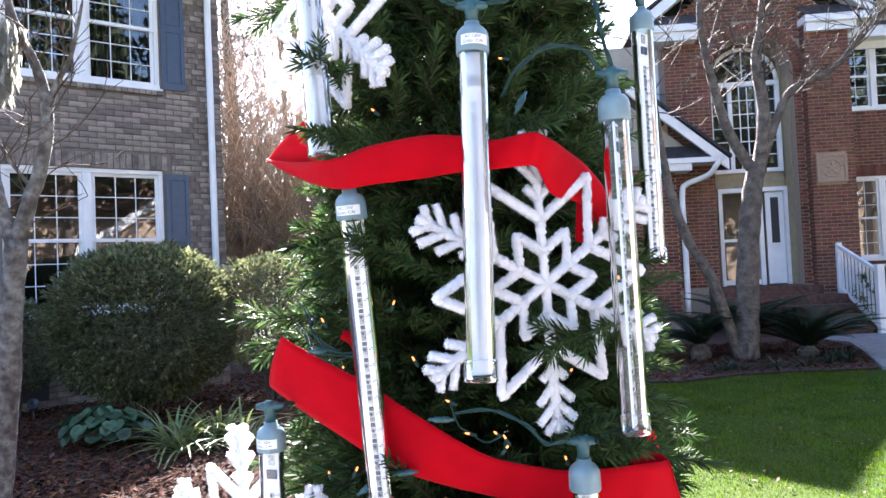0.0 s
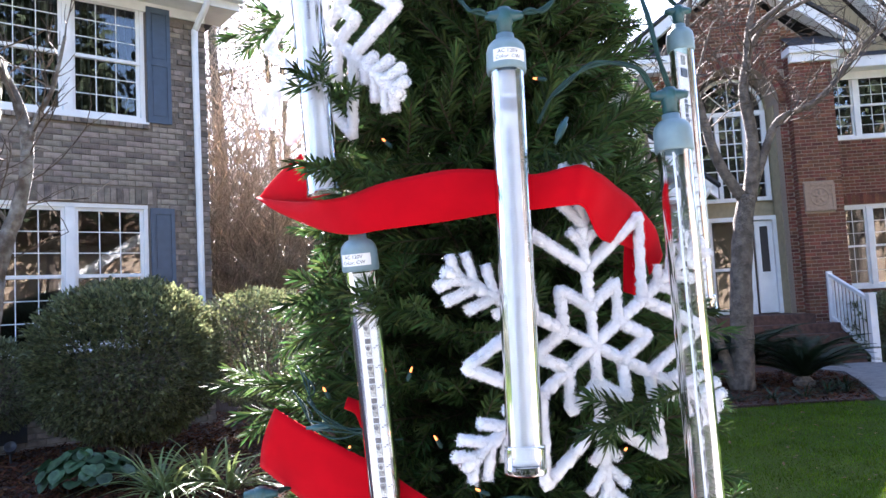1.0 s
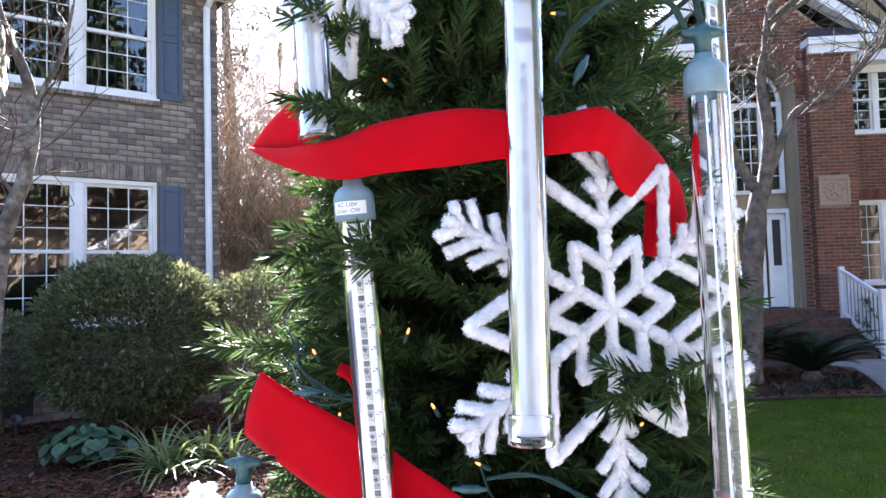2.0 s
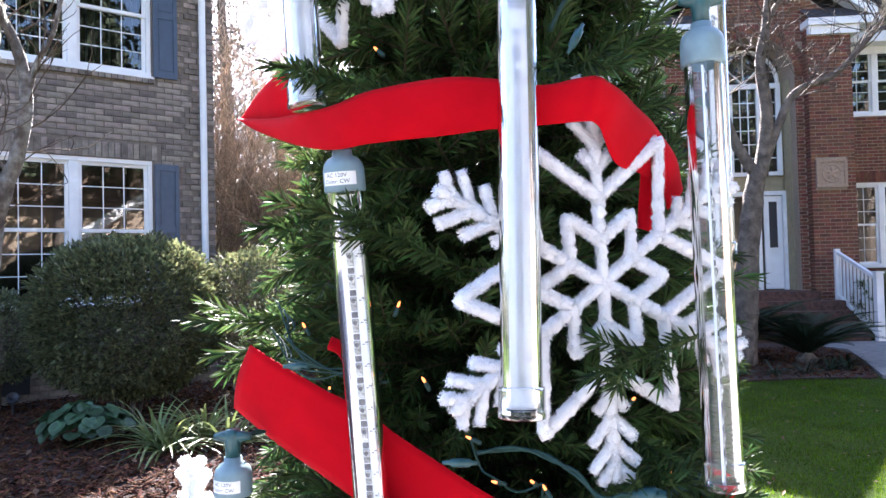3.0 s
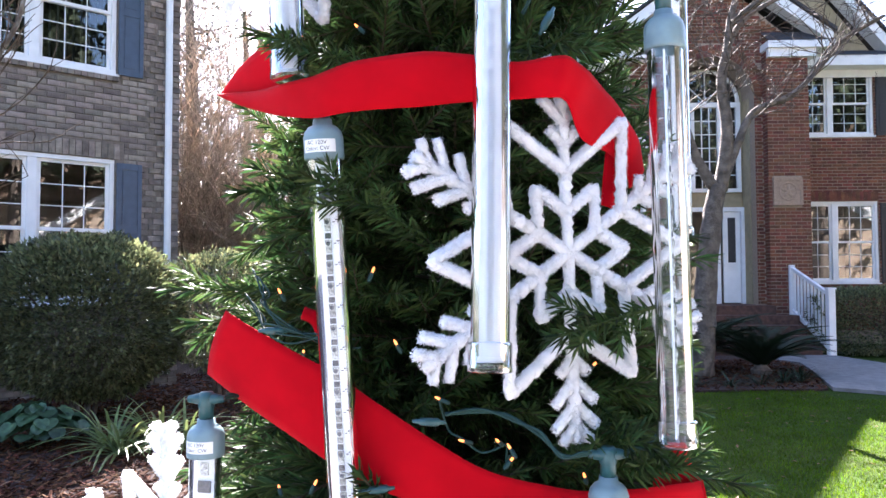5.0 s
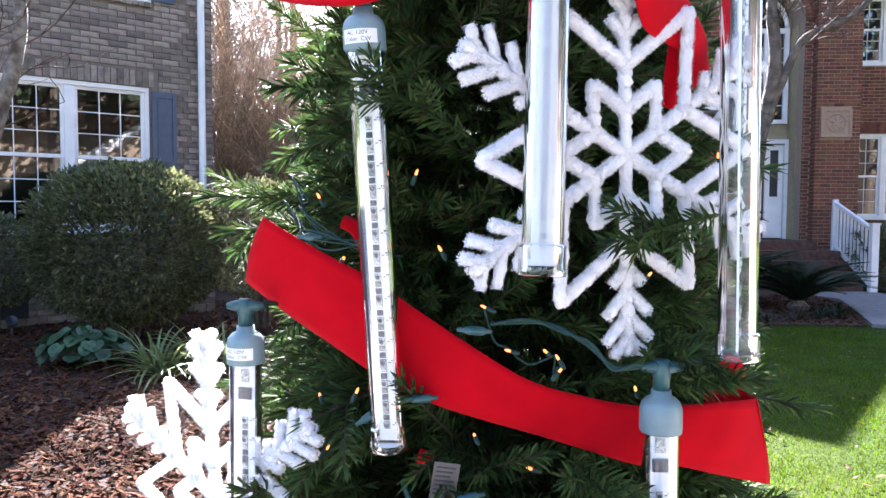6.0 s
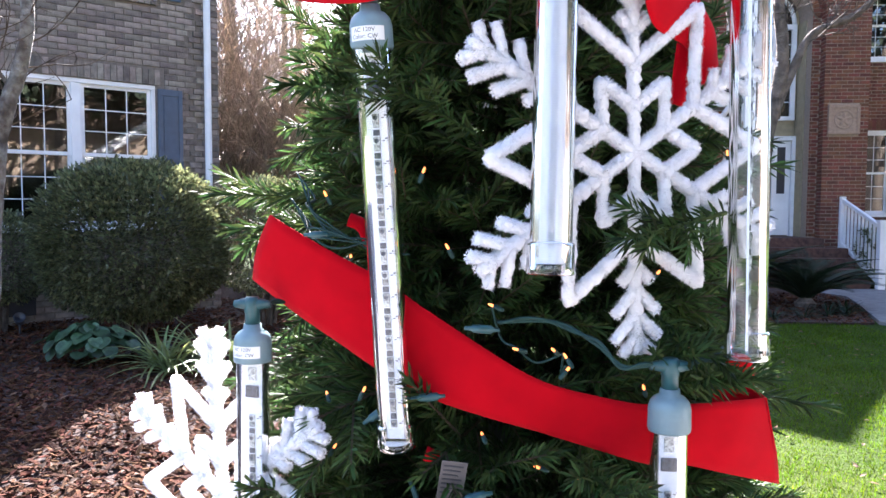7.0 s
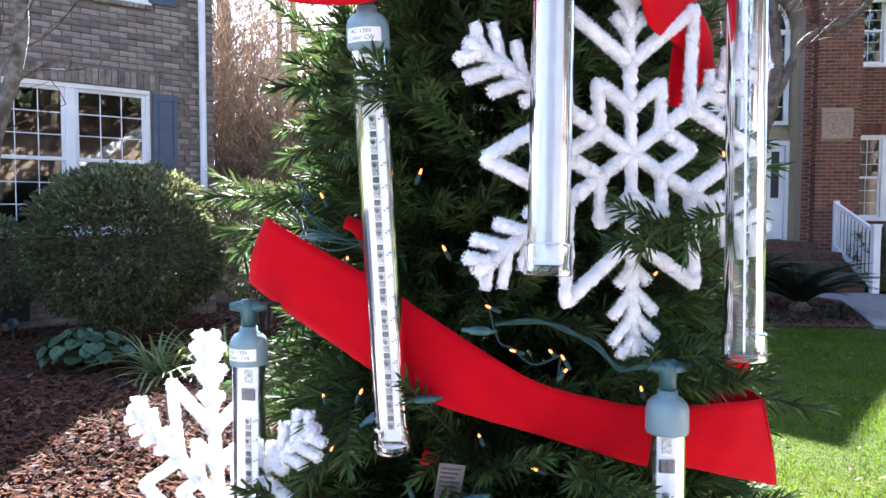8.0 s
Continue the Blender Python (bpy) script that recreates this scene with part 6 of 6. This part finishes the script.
def build_small_plants():
    rnd = random.Random(17)
    broad_clump("low clump of round dull-green leaves on the mulch", -3.28, 6.4, 95, 0.46, rnd)
    broad_clump("small clump of round dull-green leaves on the mulch", -4.3, 6.3, 14, 0.2, rnd)
    for x, y, n, l in ((-2.6, 6.3, 46, 0.75), (-2.25, 6.5, 46, 0.75), (-2.4, 6.05, 34, 0.6), (-1.95, 6.2, 34, 0.65)):
        strap_clump("strap_leaf_plant", "arching strap-leaved plant catching the sun on the mulch", x, y, n, l, 0.028, rnd)
    for x, y in ((3.3, 9.15), (3.6, 9.3), (4.05, 9.2), (4.9, 9.5), (5.2, 9.6), (5.35, 9.9), (4.5, 9.3)):
        strap_clump("border_grass", "low dark border grass at the edge of the lawn", x, y, 30, 0.38, 0.014, rnd, M_PALM, "border grasses")
    build_sago("dark green sago palm with arching fronds", 5.0, 10.3, 0.12, 40, 1.15, rnd)
    build_sago("dark green sago palm with arching fronds", 4.4, 10.9, 0.25, 30, 1.2, rnd)
    build_sago("low dark green sago palm under the tree", 3.5, 10.4, 0.2, 26, 0.95, rnd)
    lamp = thing("garden_spotlight", "small black garden spotlight by the wall", "spotlight", m=pose(-4.75, 7.75, 0.03))
    part("stake", lathe([(0.012, 0), (0.012, 0.14), (0, 0.14)], 10), M_BLACK, lamp)
    part("head", lathe([(0.0, -0.06), (0.045, -0.06), (0.06, 0.06), (0.05, 0.06), (0.0, 0.04)], 14, None, pose(0, 0, 0.17, 60, 0, 30)), M_BLACK, lamp)


def build_far_plants():
    rnd = random.Random(19)
    # bare thicket in the gap beside the grey house
    for x, y, h in ((-4.3, 13.2, 4.4), (-3.3, 13.8, 3.6), (-4.9, 15.0, 5.0), (-2.3, 14.5, 3.2), (-0.8, 15.5, 3.6), (0.6, 15.0, 3.2), (-5.6, 17.5, 6.0), (-6.9, 21.0, 8.0)):
        t = thing("bare_shrub", "tall tangle of bare brown winter twigs", "shrub", "bare shrubs", pose(x, y, 0))
        for k in range(44 if h < 5.5 else 26):
            v, f, tips = [], [], []
            a = rnd.uniform(0, 6.283)
            sprays(v, f, (0.25 * math.cos(a), 0.25 * math.sin(a), 0), (0.3 * math.cos(a), 0.3 * math.sin(a), 1), h * rnd.uniform(0.6, 0.95), 3, rnd, 0.021, tips)
            mesh_ob("stem", v, f, M_DRY, t)
    for x, y, h, g in ((-6.4, 20.5, 13, 0), (-9.5, 27, 20, 0), (-6.6, 30, 22, 0), (-7.9, 33, 21, 0), (-11.5, 36, 22, 0), (1.5, 30, 17, 0), (14, 34, 13, 0), (20, 30, 12, 0), (26, 36, 14, 0)):
        t = thing("pine_tree", "tall thin pine with ragged green crown behind the houses", "tree", "pines behind the houses", pose(x, y, 0))
        bm = bmesh.new()
        limb_path(bm, [(0, 0, 0), (0.1, 0, h * 0.4), (-0.1, 0, h * 0.75), (0, 0, h)], 0.2, 0.04, 8)
        part("trunk", bm, M_BARK2, t)
        v, f, tips = [], [], []
        for k in range(34):
            z = h * rnd.uniform(0.32, 0.98)
            a = rnd.uniform(0, 6.283)
            sprays(v, f, (0, 0, z), (math.cos(a), math.sin(a), 0.25), (h - z) * 0.32 + 0.7, 2, rnd, 0.03, tips)
        tagged(mesh_ob("limb_growth", v, f, M_BARK2, t), kind="stuff")
        v, f = [], []
        for p, d in tips:
            for _ in range(16):
                leaf_quad(v, f, p + Vector((rnd.gauss(0, 0.16), rnd.gauss(0, 0.16), rnd.gauss(0, 0.12))), Vector((rnd.gauss(0, 1), rnd.gauss(0, 1), rnd.gauss(0.4, 1))), Vector((rnd.gauss(0, 1), 0, 1)), rnd.uniform(0.1, 0.2), 0.03)
        tagged(mesh_ob("crown", v, f, M_PINE, t), kind="stuff")
    # tall evergreens behind the viewer, which the window panes mirror
    for x, y, h in ((12.5, -7.5, 21), (16.5, -3.0, 22), (9.0, -11.5, 21), (20.5, 1.0, 21), (25, -3, 16), (24, -15, 18), (13, -17, 16), (25, 6, 15), (7, -17, 17), (29, -9, 19), (2, -19, 13), (-6, -20, 12)):
        t = thing("evergreen_tree", "tall dark evergreen behind the viewer", "tree", "evergreens beyond the drive", pose(x, y, 0))
        bm = bmesh.new()
        limb_path(bm, [(0, 0, 0), (0.1, 0, h * 0.5), (0, 0, h)], 0.25, 0.04, 8)
        part("trunk", bm, M_BARK2, t)
        v, f = [], []
        for _ in range(4200):
            z = h * (0.27 + 0.73 * rnd.random())
            rr = (h - z) * 0.28 * math.sqrt(rnd.random()) + 0.3
            a = rnd.uniform(0, 6.283)
            leaf_quad(v, f, Vector((rr * math.cos(a), rr * math.sin(a), z)), Vector((rnd.gauss(0, 1), rnd.gauss(0, 1), rnd.gauss(-0.2, 1))), Vector((rnd.gauss(0, 1), 0, 1)), rnd.uniform(0.35, 0.8), 0.3)
        tagged(mesh_ob("crown", v, f, M_PINE, t), kind="stuff")
    # low woods that close the distance
    v, f = [], []
    for k in range(420):
        a = k / 420 * 6.283
        r = rnd.uniform(48, 60)
        x, y = r * math.sin(a), r * math.cos(a)
        h = rnd.uniform(5, 9) if y > 0 else rnd.uniform(9, 17)
        for _ in range(60):
            p = Vector((x + rnd.gauss(0, 1.4), y + rnd.gauss(0, 1.4), h * rnd.random()))
            leaf_quad(v, f, p, Vector((rnd.gauss(0, 1), rnd.gauss(0, 1), rnd.gauss(0.3, 1))), Vector((rnd.gauss(0, 1), 0, 1)), rnd.uniform(0.7, 1.6), 0.5)
    tagged(mesh_ob("far_woods", v, f, M_PINE), "distant ring of low woods", "woods", kind="stuff")


build_left_tree()
build_entry_tree()
build_shrubs()
build_small_plants()
build_far_plants()
grey_bricks(GREY)
red_bricks(RED)
